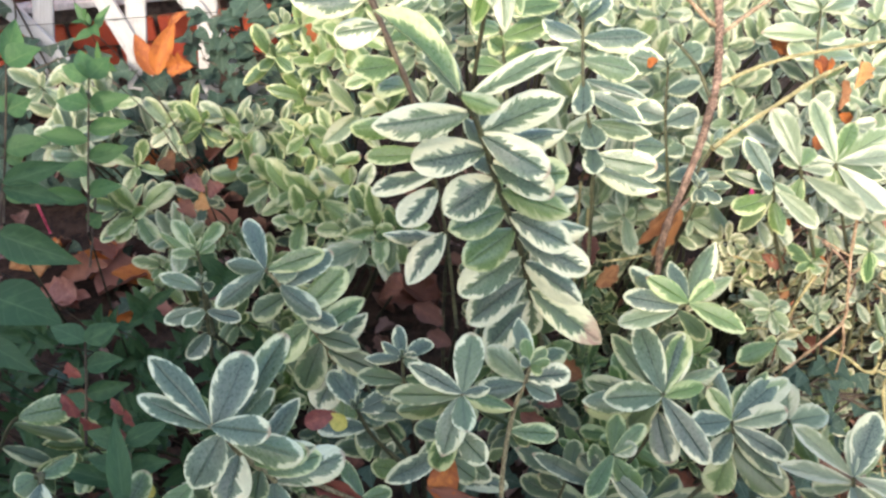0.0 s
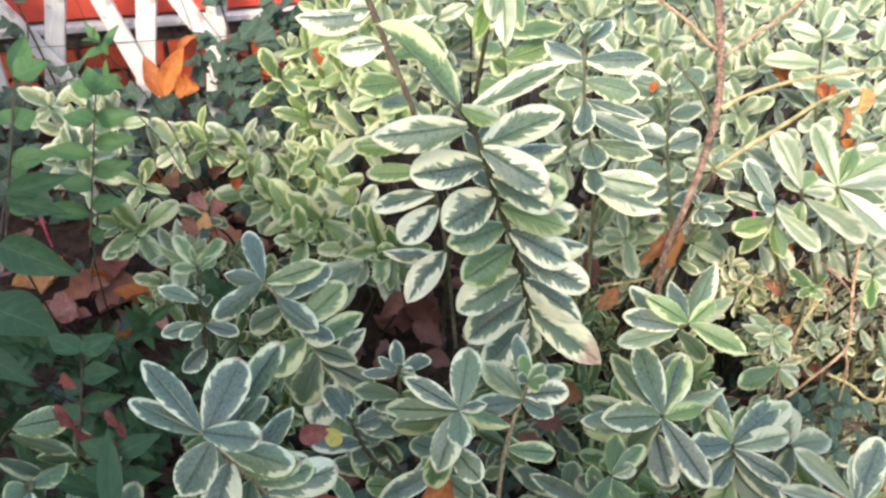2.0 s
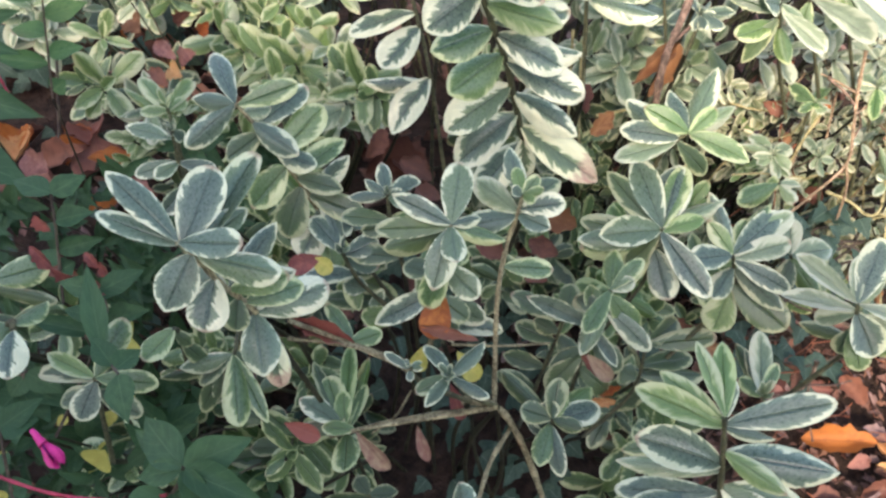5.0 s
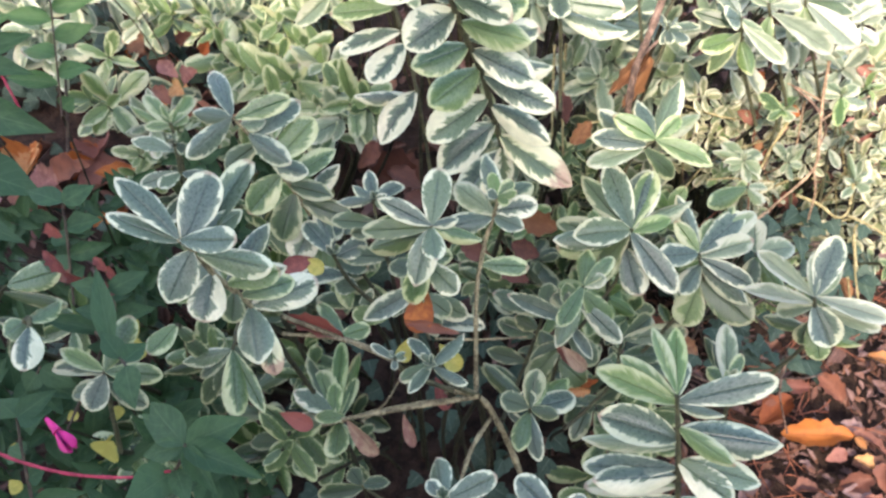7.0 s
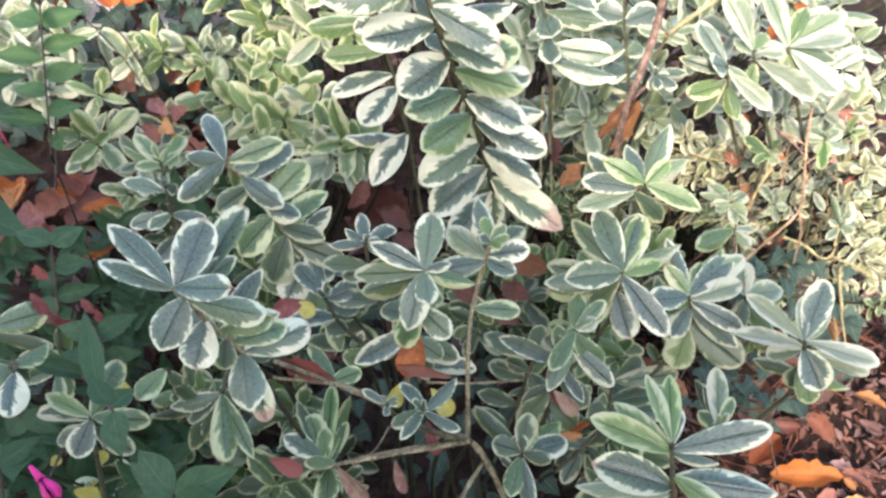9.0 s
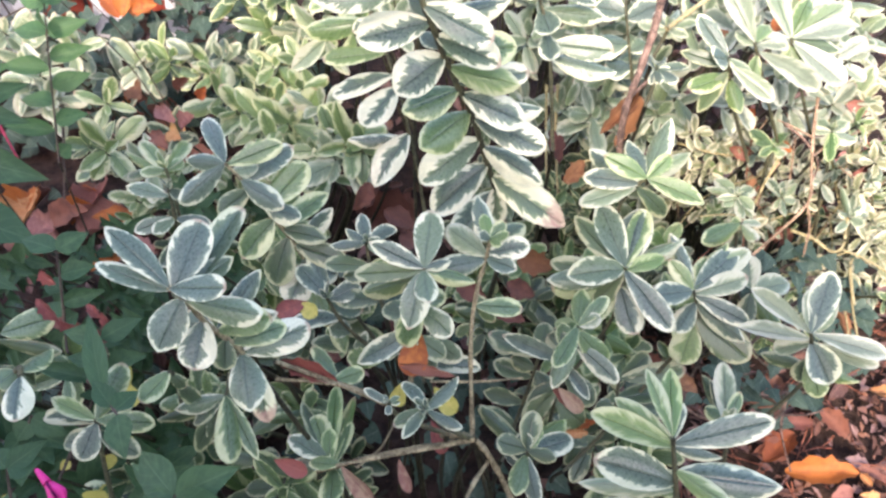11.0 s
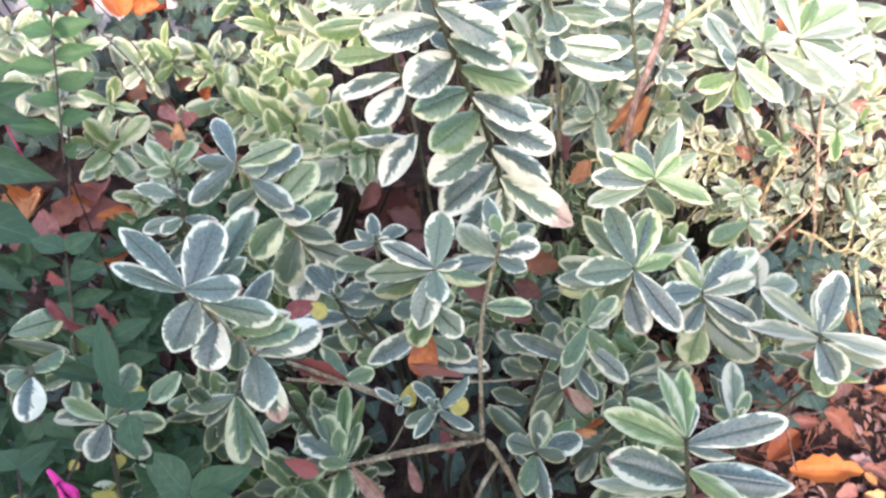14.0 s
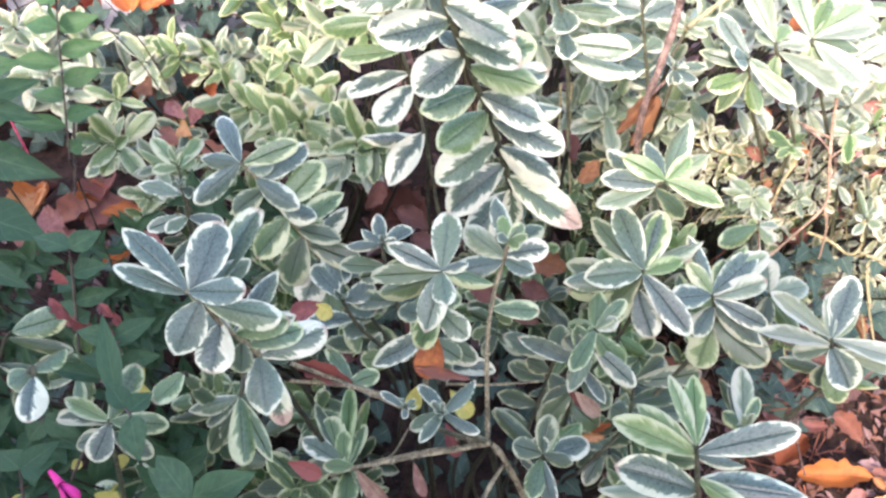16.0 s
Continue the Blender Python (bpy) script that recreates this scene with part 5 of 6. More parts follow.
for tip in ((-0.262, 1.309, 0.449), (-0.217, 1.245, 0.458), (-0.295, 1.380, 0.450), (-0.229, 1.215, 0.420), (-0.184, 1.177, 0.460), (-0.266, 1.252, 0.379), (-0.307, 1.346, 0.409), (-0.179, 1.212, 0.503), (-0.244, 1.328, 0.473), (-0.156, 1.093, 0.444), (-0.249, 1.281, 0.415)):
    sprig(left_shrub, "lime", tip, 0.058)
for tip in ((-0.053, 1.115, 0.469), (0.025, 1.167, 0.479), (0.069, 1.246, 0.505), (0.164, 1.080, 0.509), (0.193, 0.960, 0.449), (0.265, 1.064, 0.488), (0.311, 1.108, 0.506), (0.342, 1.052, 0.472), (0.268, 1.234, 0.523), (-0.043, 1.252, 0.515), (0.149, 1.012, 0.461), (0.297, 0.898, 0.423), (0.265, 0.954, 0.440), (0.226, 0.852, 0.403), (-0.131, 1.191, 0.477), (-0.074, 1.147, 0.509), (-0.014, 1.214, 0.503), (0.049, 1.064, 0.491), (0.092, 1.155, 0.516), (0.132, 1.063, 0.489), (0.222, 1.162, 0.522), (0.238, 1.084, 0.513), (0.292, 1.165, 0.525), (0.352, 1.227, 0.512)):
    sprig(middle_shrub, "back", tip, 0.052)
for tip in ((0.205, 0.996, 0.492), (0.225, 0.962, 0.450), (0.273, 0.989, 0.483), (0.193, 0.874, 0.431), (0.238, 0.877, 0.433), (0.200, 0.820, 0.398), (0.095, 0.910, 0.389), (0.131, 0.952, 0.440), (-0.115, 1.221, 0.513), (0.012, 1.233, 0.526), (0.174, 0.845, 0.395), (0.338, 1.010, 0.420), (0.323, 0.857, 0.407), (0.295, 0.837, 0.383), (0.140, 1.234, 0.524), (-0.064, 1.021, 0.441), (-0.088, 1.113, 0.468)):
    sprig(middle_shrub, "back", tip, 0.052)
for tip in ((-0.154, 1.242, 0.540), (-0.098, 1.220, 0.547), (-0.045, 1.253, 0.552), (0.131, 1.196, 0.565), (0.189, 1.237, 0.563), (0.236, 1.201, 0.570), (0.009, 1.231, 0.558), (0.070, 1.196, 0.566), (0.302, 1.265, 0.560), (0.356, 1.273, 0.569), (-0.065, 1.116, 0.557), (0.167, 1.127, 0.568), (-0.148, 1.365, 0.516), (0.229, 1.328, 0.551), (0.115, 1.322, 0.546)):
    sprig(middle_shrub, "back", tip, 0.060)
for tip in ((0.451, 1.145, 0.498), (0.526, 1.191, 0.501), (0.589, 1.233, 0.515), (0.635, 1.149, 0.499), (0.557, 1.012, 0.454), (0.516, 1.060, 0.480), (0.384, 1.049, 0.467), (0.398, 1.223, 0.507), (0.400, 0.950, 0.433), (0.574, 0.954, 0.435), (0.531, 1.379, 0.522), (0.649, 1.391, 0.535), (0.460, 1.382, 0.527), (0.443, 1.225, 0.509), (0.515, 1.300, 0.512), (0.551, 1.248, 0.535), (0.624, 1.257, 0.545), (0.619, 1.170, 0.526), (0.581, 1.074, 0.495), (0.529, 1.093, 0.519), (0.570, 0.989, 0.478)):
    sprig(far_shrub, "pale", tip, 0.053)
for tip in ((0.391, 1.137, 0.488), (0.374, 0.969, 0.457), (0.550, 1.052, 0.468), (0.681, 1.237, 0.519), (0.663, 1.134, 0.480), (0.605, 0.955, 0.436), (0.556, 0.850, 0.394), (0.483, 1.358, 0.497), (0.570, 1.387, 0.532), (0.699, 1.400, 0.545), (0.401, 1.373, 0.517)):
    sprig(far_shrub, "pale", tip, 0.053)
for tip in ((0.346, 0.761, 0.550), (0.389, 0.742, 0.509), (0.421, 0.743, 0.527), (0.365, 0.760, 0.462), (0.449, 0.771, 0.544), (0.437, 0.773, 0.441), (0.482, 0.773, 0.440), (0.392, 0.827, 0.543), (0.477, 0.767, 0.503), (0.439, 0.825, 0.540)):
    sprig(right_shrub, "slim", tip, 0.043)
for tip in ((0.343, 0.806, 0.344), (0.367, 0.788, 0.322), (0.399, 0.776, 0.306), (0.428, 0.780, 0.310), (0.468, 0.805, 0.306), (0.480, 0.822, 0.362), (0.462, 0.812, 0.350), (0.540, 0.822, 0.274), (0.542, 0.832, 0.339), (0.579, 0.824, 0.276), (0.401, 0.757, 0.283), (0.438, 0.759, 0.285), (0.575, 0.794, 0.239), (0.338, 0.798, 0.300), (0.371, 0.776, 0.272), (0.494, 0.799, 0.334), (0.601, 0.845, 0.301), (0.411, 0.805, 0.342), (0.379, 0.817, 0.358)):
    sprig(far_shrub, "cream", tip, 0.024)
for tip in ((0.541, 0.778, 0.397), (0.552, 0.747, 0.368), (0.551, 0.703, 0.312), (0.562, 0.677, 0.288), (0.546, 0.671, 0.253), (0.603, 0.752, 0.298), (0.603, 0.834, 0.374), (0.597, 0.671, 0.253), (0.521, 0.681, 0.232), (0.502, 0.702, 0.221), (0.567, 0.832, 0.402), (0.550, 0.867, 0.405), (0.592, 0.884, 0.420), (0.597, 0.778, 0.352)):
    sprig(far_shrub, "cream", tip, 0.029)
tangle = random.Random(21)
for i in range(58):
    x, y = tangle.uniform(0.33, 0.66), tangle.uniform(0.66, 0.88)
    sprig(far_shrub, tangle.choice(("cream", "cream", "lime", "pale")), (x, y, tangle.uniform(0.19, 0.42)), tangle.uniform(0.022, 0.032))
for i in range(22):
    a = Vector((tangle.uniform(0.36, 0.60), tangle.uniform(0.68, 0.86), tangle.uniform(0.26, 0.42)))
    b = a + Vector((tangle.uniform(-0.05, 0.05), tangle.uniform(-0.03, 0.03), tangle.uniform(-0.09, -0.03)))
    c = b + Vector((tangle.uniform(-0.05, 0.05), tangle.uniform(-0.02, 0.05), tangle.uniform(-0.10, -0.04)))
    twig(far_shrub, tangle.choice(("orange", "orange", "straw", "rust")), tangle.uniform(0.0008, 0.0013), [a, b, c])

# ---- bare twigs ----
twig(rear_shrub, "rosy", 0.0050, [(0.243, 0.899, 0.732), (0.242, 0.860, 0.715), (0.242, 0.815, 0.689), (0.242, 0.780, 0.661), (0.239, 0.746, 0.633), (0.231, 0.716, 0.609)])
twig(rear_shrub, "brown", 0.0042, [(0.235, 0.732, 0.621), (0.226, 0.705, 0.600), (0.218, 0.686, 0.582), (0.203, 0.657, 0.553), (0.191, 0.637, 0.528), (0.188, 0.622, 0.492), (0.196, 0.616, 0.436)])
twig(rear_shrub, "orange", 0.0024, [(0.242, 0.789, 0.669), (0.231, 0.796, 0.673), (0.210, 0.825, 0.686), (0.174, 0.861, 0.701), (0.158, 0.894, 0.711)])
twig(rear_shrub, "orange", 0.0024, [(0.244, 0.783, 0.665), (0.270, 0.805, 0.675), (0.306, 0.838, 0.684), (0.354, 0.887, 0.697), (0.387, 0.924, 0.711)])
twig(rear_shrub, "straw", 0.0024, [(0.240, 0.739, 0.629), (0.268, 0.756, 0.637), (0.320, 0.781, 0.644), (0.376, 0.807, 0.643), (0.465, 0.855, 0.636)])
twig(rear_shrub, "straw", 0.0026, [(0.233, 0.690, 0.587), (0.270, 0.719, 0.598), (0.317, 0.754, 0.609), (0.357, 0.787, 0.617), (0.405, 0.826, 0.617)])
twig(rear_shrub, "dark", 0.0020, [(0.231, 0.730, 0.621), (0.222, 0.755, 0.637), (0.209, 0.776, 0.648), (0.199, 0.792, 0.653)])
twig(rear_shrub, "dark", 0.0018, [(0.235, 0.792, 0.668), (0.224, 0.815, 0.682), (0.217, 0.835, 0.692), (0.195, 0.866, 0.707)])
twig(rear_shrub, "rosy", 0.0018, [(0.198, 0.646, 0.539), (0.217, 0.664, 0.545), (0.240, 0.680, 0.549)])
twig(rear_shrub, "straw", 0.0022, [(0.161, 0.863, 0.418), (0.161, 0.843, 0.358), (0.169, 0.814, 0.270)])
twig(rear_shrub, "straw", 0.0019, [(0.146, 0.863, 0.417), (0.148, 0.842, 0.357), (0.153, 0.813, 0.269)])
twig(rear_shrub, "straw", 0.0019, [(0.179, 0.797, 0.336), (0.223, 0.803, 0.342), (0.274, 0.829, 0.339)])
twig(rear_shrub, "straw", 0.0019, [(0.531, 0.866, 0.380), (0.552, 0.835, 0.306), (0.594, 0.807, 0.202)])
twig(rear_shrub, "straw", 0.0015, [(0.417, 0.739, 0.261), (0.494, 0.772, 0.265), (0.598, 0.785, 0.227)])
twig(rear_shrub, "straw", 0.0015, [(0.320, 0.814, 0.355), (0.388, 0.804, 0.341), (0.474, 0.822, 0.327), (0.535, 0.816, 0.301)])
twig(rear_shrub, "straw", 0.0015, [(0.449, 0.721, 0.239), (0.545, 0.777, 0.219), (0.633, 0.816, 0.178)])
twig(rear_shrub, "straw", 0.0015, [(0.379, 0.722, 0.275), (0.411, 0.761, 0.322), (0.455, 0.807, 0.344)])
twig(rear_shrub, "orange", 0.0019, [(0.443, 0.743, 0.470), (0.441, 0.718, 0.431), (0.443, 0.698, 0.398), (0.442, 0.678, 0.364), (0.408, 0.659, 0.331), (0.378, 0.646, 0.304), (0.357, 0.643, 0.271)])
twig(rear_shrub, "orange", 0.0017, [(0.442, 0.679, 0.365), (0.449, 0.666, 0.337), (0.456, 0.663, 0.290)])
twig(rear_shrub, "orange", 0.0013, [(0.441, 0.718, 0.431), (0.418, 0.728, 0.440), (0.406, 0.743, 0.439)])
twig(rear_shrub, "orange", 0.0013, [(0.439, 0.701, 0.416), (0.469, 0.722, 0.420), (0.515, 0.750, 0.416)])
twig(rear_shrub, "orange", 0.0014, [(0.416, 0.723, 0.391), (0.396, 0.704, 0.374), (0.396, 0.702, 0.341)])
twig(rear_shrub, "straw", 0.0020, [(0.408, 0.712, 0.410), (0.394, 0.699, 0.384), (0.388, 0.697, 0.337)])
twig(rear_shrub, "straw", 0.0021, [(0.432, 0.671, 0.327), (0.459, 0.663, 0.319), (0.480, 0.651, 0.309), (0.494, 0.656, 0.314), (0.507, 0.689, 0.329)])
twig(rear_shrub, "straw", 0.0017, [(0.492, 0.653, 0.311), (0.528, 0.651, 0.294), (0.562, 0.646, 0.274)])
twig(rear_shrub, "straw", 0.0018, [(0.447, 0.669, 0.280), (0.483, 0.668, 0.279), (0.519, 0.674, 0.285)])
twig(rear_shrub, "straw", 0.0021, [(0.510, 0.610, 0.256), (0.514, 0.651, 0.279), (0.527, 0.672, 0.283)])
twig(rear_shrub, "straw", 0.0013, [(0.310, 0.660, 0.362), (0.347, 0.669, 0.356), (0.399, 0.674, 0.346)])
twig(rear_shrub, "brown", 0.0016, [(0.408, 0.730, 0.443), (0.431, 0.716, 0.429), (0.451, 0.705, 0.404), (0.448, 0.697, 0.381)])
twig(front_shrub, "old", 0.0031, [(0.003, 0.341, 0.411), (0.030, 0.346, 0.393), (0.050, 0.336, 0.361), (0.074, 0.316, 0.297), (0.102, 0.304, 0.181)])
twig(front_shrub, "old", 0.0020, [(0.045, 0.344, 0.368), (0.024, 0.305, 0.377), (0.013, 0.269, 0.374), (0.007, 0.238, 0.360)])
twig(front_shrub, "old", 0.0022, [(-0.038, 0.340, 0.455), (-0.080, 0.359, 0.457), (-0.132, 0.369, 0.452)])
twig(front_shrub, "old", 0.0024, [(0.030, 0.346, 0.393), (-0.040, 0.333, 0.396), (-0.103, 0.325, 0.381)])
twig(front_shrub, "old", 0.0012, [(-0.007, 0.386, 0.422), (0.033, 0.385, 0.422), (0.074, 0.393, 0.415)])
twig(front_shrub, "old", 0.0010, [(-0.069, 0.323, 0.390), (-0.050, 0.336, 0.396), (-0.039, 0.359, 0.395)])
twig(fuchsia, "crimson", 0.0012, [(-0.334, 0.268, 0.447), (-0.307, 0.256, 0.452), (-0.254, 0.234, 0.476), (-0.204, 0.222, 0.495), (-0.173, 0.220, 0.508)])
twig(fuchsia, "crimson", 0.0015, [(-0.485, 0.700, 0.489), (-0.476, 0.688, 0.464), (-0.470, 0.681, 0.442)])
twig(rear_shrub, "purple", 0.0033, [(-0.115, 0.714, 0.744), (-0.109, 0.713, 0.726), (-0.089, 0.704, 0.680), (-0.068, 0.695, 0.633), (-0.059, 0.694, 0.596)])
twig(fuchsia, "purple", 0.0018, [(-0.473, 0.814, 0.430), (-0.476, 0.776, 0.380), (-0.486, 0.752, 0.327)])
twig(far_shrub, "straw", 0.0013, [(0.484, 0.586, 0.293), (0.502, 0.566, 0.244), (0.533, 0.562, 0.181)])
twig(far_shrub, "straw", 0.0013, [(0.476, 0.576, 0.284), (0.493, 0.556, 0.235)])
twig(front_shrub, "brown", 0.0022, [(0.381, 0.478, 0.265), (0.377, 0.467, 0.240), (0.358, 0.464, 0.223), (0.334, 0.468, 0.212), (0.300, 0.482, 0.212), (0.275, 0.492, 0.222)])
twig(front_shrub, "rosy", 0.0014, [(0.383, 0.479, 0.252), (0.387, 0.464, 0.208), (0.410, 0.447, 0.149)])
twig(front_shrub, "brown", 0.0012, [(0.373, 0.466, 0.239), (0.408, 0.471, 0.230), (0.435, 0.480, 0.225)])

# ---- withered leaves caught in the twigs ----
caught_leaf("brown", (0.225, 0.712, 0.501), (0.176, 0.673, 0.468), 0.017)
caught_leaf("brown", (0.222, 0.699, 0.504), (0.196, 0.665, 0.462), 0.015)
caught_leaf("brown", (0.506, 0.587, 0.218), (0.492, 0.618, 0.247), 0.014)
caught_leaf("amber", (-0.015, 0.408, 0.466), (-0.022, 0.376, 0.443), 0.022)
caught_leaf("dead", (-0.080, 0.319, 0.401), (-0.054, 0.297, 0.380), 0.014)
caught_leaf("dead", (-0.033, 0.325, 0.400), (-0.024, 0.302, 0.385), 0.009)
caught_leaf("dead", (0.103, 0.381, 0.418), (0.124, 0.365, 0.403), 0.012)
caught_leaf("tan", (0.112, 0.366, 0.372), (0.132, 0.367, 0.373), 0.009)
caught_leaf("red", (-0.007, 0.375, 0.380), (0.004, 0.353, 0.358), 0.013)
caught_leaf("yellow", (-0.029, 0.359, 0.458), (-0.033, 0.345, 0.445), 0.012)
caught_leaf("yellow", (-0.003, 0.363, 0.446), (0.014, 0.347, 0.431), 0.014)
caught_leaf("russet", (-0.033, 0.384, 0.450), (0.013, 0.369, 0.452), 0.011)
caught_leaf("rose", (0.100, 0.387, 0.408), (0.126, 0.372, 0.394), 0.013)
caught_leaf("orange", (0.125, 0.413, 0.312), (0.155, 0.415, 0.314), 0.012)
caught_leaf("red", (-0.138, 0.330, 0.393), (-0.108, 0.319, 0.390), 0.013)
caught_leaf("red", (-0.322, 0.421, 0.471), (-0.336, 0.426, 0.490), 0.010)
caught_leaf("red", (-0.303, 0.414, 0.464), (-0.319, 0.415, 0.479), 0.009)
caught_leaf("red", (-0.296, 0.436, 0.454), (-0.309, 0.445, 0.463), 0.008)
caught_leaf("red", (-0.279, 0.407, 0.457), (-0.296, 0.414, 0.464), 0.009)
caught_leaf("red", (-0.286, 0.429, 0.447), (-0.294, 0.440, 0.457), 0.007)
caught_leaf("red", (-0.336, 0.458, 0.474), (-0.349, 0.467, 0.483), 0.010)
caught_leaf("rose", (0.547, 0.851, 0.390), (0.569, 0.837, 0.377), 0.030)
caught_leaf("rose", (0.567, 0.770, 0.344), (0.535, 0.763, 0.338), 0.022)
caught_leaf("orange", (0.415, 0.820, 0.391), (0.399, 0.827, 0.397), 0.016)
caught_leaf("russet", (0.423, 0.800, 0.343), (0.390, 0.807, 0.349), 0.027)
caught_leaf("orange", (0.435, 0.777, 0.381), (0.449, 0.767, 0.372), 0.017)
caught_leaf("brown", (0.402, 0.746, 0.352), (0.390, 0.736, 0.342), 0.014)
caught_leaf("russet", (0.494, 0.765, 0.235), (0.463, 0.759, 0.229), 0.032)
caught_leaf("yellow", (-0.313, 0.449, 0.346), (-0.307, 0.428, 0.326), 0.028)
caught_leaf("yellow", (-0.291, 0.326, 0.352), (-0.301, 0.316, 0.342), 0.025)
caught_leaf("orange", (0.464, 1.079, 0.503), (0.428, 1.098, 0.527), 0.028)
caught_leaf("orange", (-0.257, 1.316, 0.371), (-0.297, 1.347, 0.409), 0.042)
caught_leaf("amber", (-0.676, 1.453, 0.313), (-0.624, 1.379, 0.265), 0.034)
caught_leaf("amber", (-0.592, 1.456, 0.338), (-0.613, 1.367, 0.274), 0.038)
caught_leaf("orange", (-0.581, 1.349, 0.290), (-0.531, 1.354, 0.296), 0.053)
caught_leaf("orange", (-0.604, 1.456, 0.331), (-0.569, 1.478, 0.358), 0.025)
caught_leaf("orange", (-0.085, 1.153, 0.429), (-0.114, 1.166, 0.446), 0.031)
caught_leaf("orange", (0.270, 1.056, 0.478), (0.244, 1.068, 0.493), 0.025)
caught_leaf("red", (-0.112, 0.437, 0.470), (-0.138, 0.426, 0.467), 0.015)
caught_leaf("yellow", (-0.120, 0.436, 0.469), (-0.103, 0.425, 0.466), 0.013)
caught_leaf("yellow", (-0.271, 0.391, 0.412), (-0.275, 0.408, 0.428), 0.015)
caught_leaf("yellow", (-0.317, 0.342, 0.312), (-0.302, 0.346, 0.316), 0.014)
caught_leaf("yellow", (-0.381, 0.314, 0.340), (-0.372, 0.324, 0.350), 0.012)
caught_leaf("yellow", (-0.383, 0.301, 0.328), (-0.372, 0.294, 0.322), 0.013)
caught_leaf("yellow", (-0.306, 0.360, 0.328), (-0.304, 0.370, 0.338), 0.011)
caught_leaf("yellow", (-0.318, 0.318, 0.316), (-0.303, 0.320, 0.318), 0.012)
caught_leaf("yellow", (-0.301, 0.392, 0.331), (-0.290, 0.387, 0.327), 0.011)
caught_leaf("yellow", (-0.361, 0.370, 0.311), (-0.352, 0.376, 0.316), 0.009)
caught_leaf("orange", (0.392, 0.857, 0.612), (0.385, 0.830, 0.594), 0.017)
caught_leaf("orange", (0.400, 0.850, 0.612), (0.386, 0.826, 0.598), 0.010)
caught_leaf("orange", (0.381, 0.849, 0.610), (0.383, 0.827, 0.600), 0.009)
caught_leaf("tan", (0.459, 0.890, 0.589), (0.444, 0.861, 0.568), 0.018)
caught_leaf("brown", (0.439, 0.877, 0.572), (0.433, 0.845, 0.549), 0.016)
caught_leaf("orange", (0.440, 0.860, 0.535), (0.457, 0.842, 0.529), 0.017)
caught_leaf("amber", (0.410, 0.820, 0.535), (0.393, 0.797, 0.523), 0.016)
caught_leaf("brown", (0.361, 0.877, 0.494), (0.346, 0.854, 0.482), 0.022)
caught_leaf("orange", (0.210, 0.907, 0.565), (0.222, 0.901, 0.574), 0.017)
caught_leaf("umber", (0.019, 0.550, 0.369), (0.053, 0.533, 0.360), 0.027)
caught_leaf("umber", (0.075, 0.564, 0.355), (0.105, 0.550, 0.348), 0.028)
caught_leaf("brown", (0.089, 0.599, 0.360), (0.127, 0.584, 0.353), 0.028)
caught_leaf("umber", (-0.061, 0.654, 0.384), (-0.025, 0.636, 0.374), 0.032)
caught_leaf("umber", (-0.083, 0.725, 0.368), (-0.100, 0.695, 0.347), 0.031)
caught_leaf("umber", (0.140, 0.770, 0.410), (0.149, 0.733, 0.383), 0.024)
caught_leaf("umber", (-0.044, 0.625, 0.370), (-0.015, 0.612, 0.365), 0.026)
caught_leaf("brown", (0.150, 0.691, 0.391), (0.173, 0.706, 0.412), 0.020)
caught_leaf("umber", (-0.120, 0.477, 0.355), (-0.094, 0.467, 0.353), 0.023)
caught_leaf("umber", (-0.047, 0.489, 0.394), (-0.027, 0.469, 0.383), 0.020)
caught_leaf("umber", (0.058, 0.533, 0.353), (0.091, 0.516, 0.344), 0.024)
caught_leaf("russet", (0.231, 0.530, 0.268), (0.256, 0.508, 0.255), 0.022)
caught_leaf("brown", (0.264, 0.511, 0.251), (0.295, 0.496, 0.244), 0.019)
caught_leaf("russet", (-0.416, 0.533, 0.353), (-0.381, 0.516, 0.344), 0.027)
caught_leaf("rose", (-0.536, 0.745, 0.304), (-0.497, 0.725, 0.293), 0.044)
caught_leaf("russet", (-0.548, 0.706, 0.310), (-0.517, 0.682, 0.293), 0.036)
caught_leaf("rose", (-0.420, 0.952, 0.331), (-0.389, 0.929, 0.326), 0.030)
caught_leaf("russet", (-0.396, 0.994, 0.335), (-0.370, 0.993, 0.356), 0.026)
caught_leaf("rose", (-0.371, 0.963, 0.311), (-0.385, 0.936, 0.302), 0.032)
caught_leaf("tan", (-0.400, 0.933, 0.306), (-0.370, 0.911, 0.304), 0.026)
caught_leaf("russet", (-0.421, 0.913, 0.315), (-0.394, 0.889, 0.308), 0.030)
caught_leaf("orange", (-0.366, 0.994, 0.318), (-0.347, 0.996, 0.344), 0.022)
caught_leaf("brown", (-0.421, 0.914, 0.395), (-0.397, 0.888, 0.386), 0.030)

# ---- leaves on the ground ----
fallen_leaf("amber", 0.512, 0.512, 0.090, 0.043, -12)
fallen_leaf("orange", 0.472, 0.552, 0.064, 0.043, 40)
fallen_leaf("rose", 0.450, 0.580, 0.049, 0.033)
fallen_leaf("russet", 0.565, 0.594, 0.049, 0.033)
fallen_leaf("tan", 0.651, 0.633, 0.046, 0.030)
fallen_leaf("russet", 0.588, 0.504, 0.054, 0.031)
fallen_leaf("rose", 0.535, 0.487, 0.031, 0.023)
fallen_leaf("tan", 0.565, 0.474, 0.027, 0.020)
fallen_leaf("rose", 0.508, 0.594, 0.041, 0.025)
fallen_leaf("russet", 0.539, 0.445, 0.045, 0.030, 20)
fallen_leaf("russet", 0.473, 0.437, 0.037, 0.027)
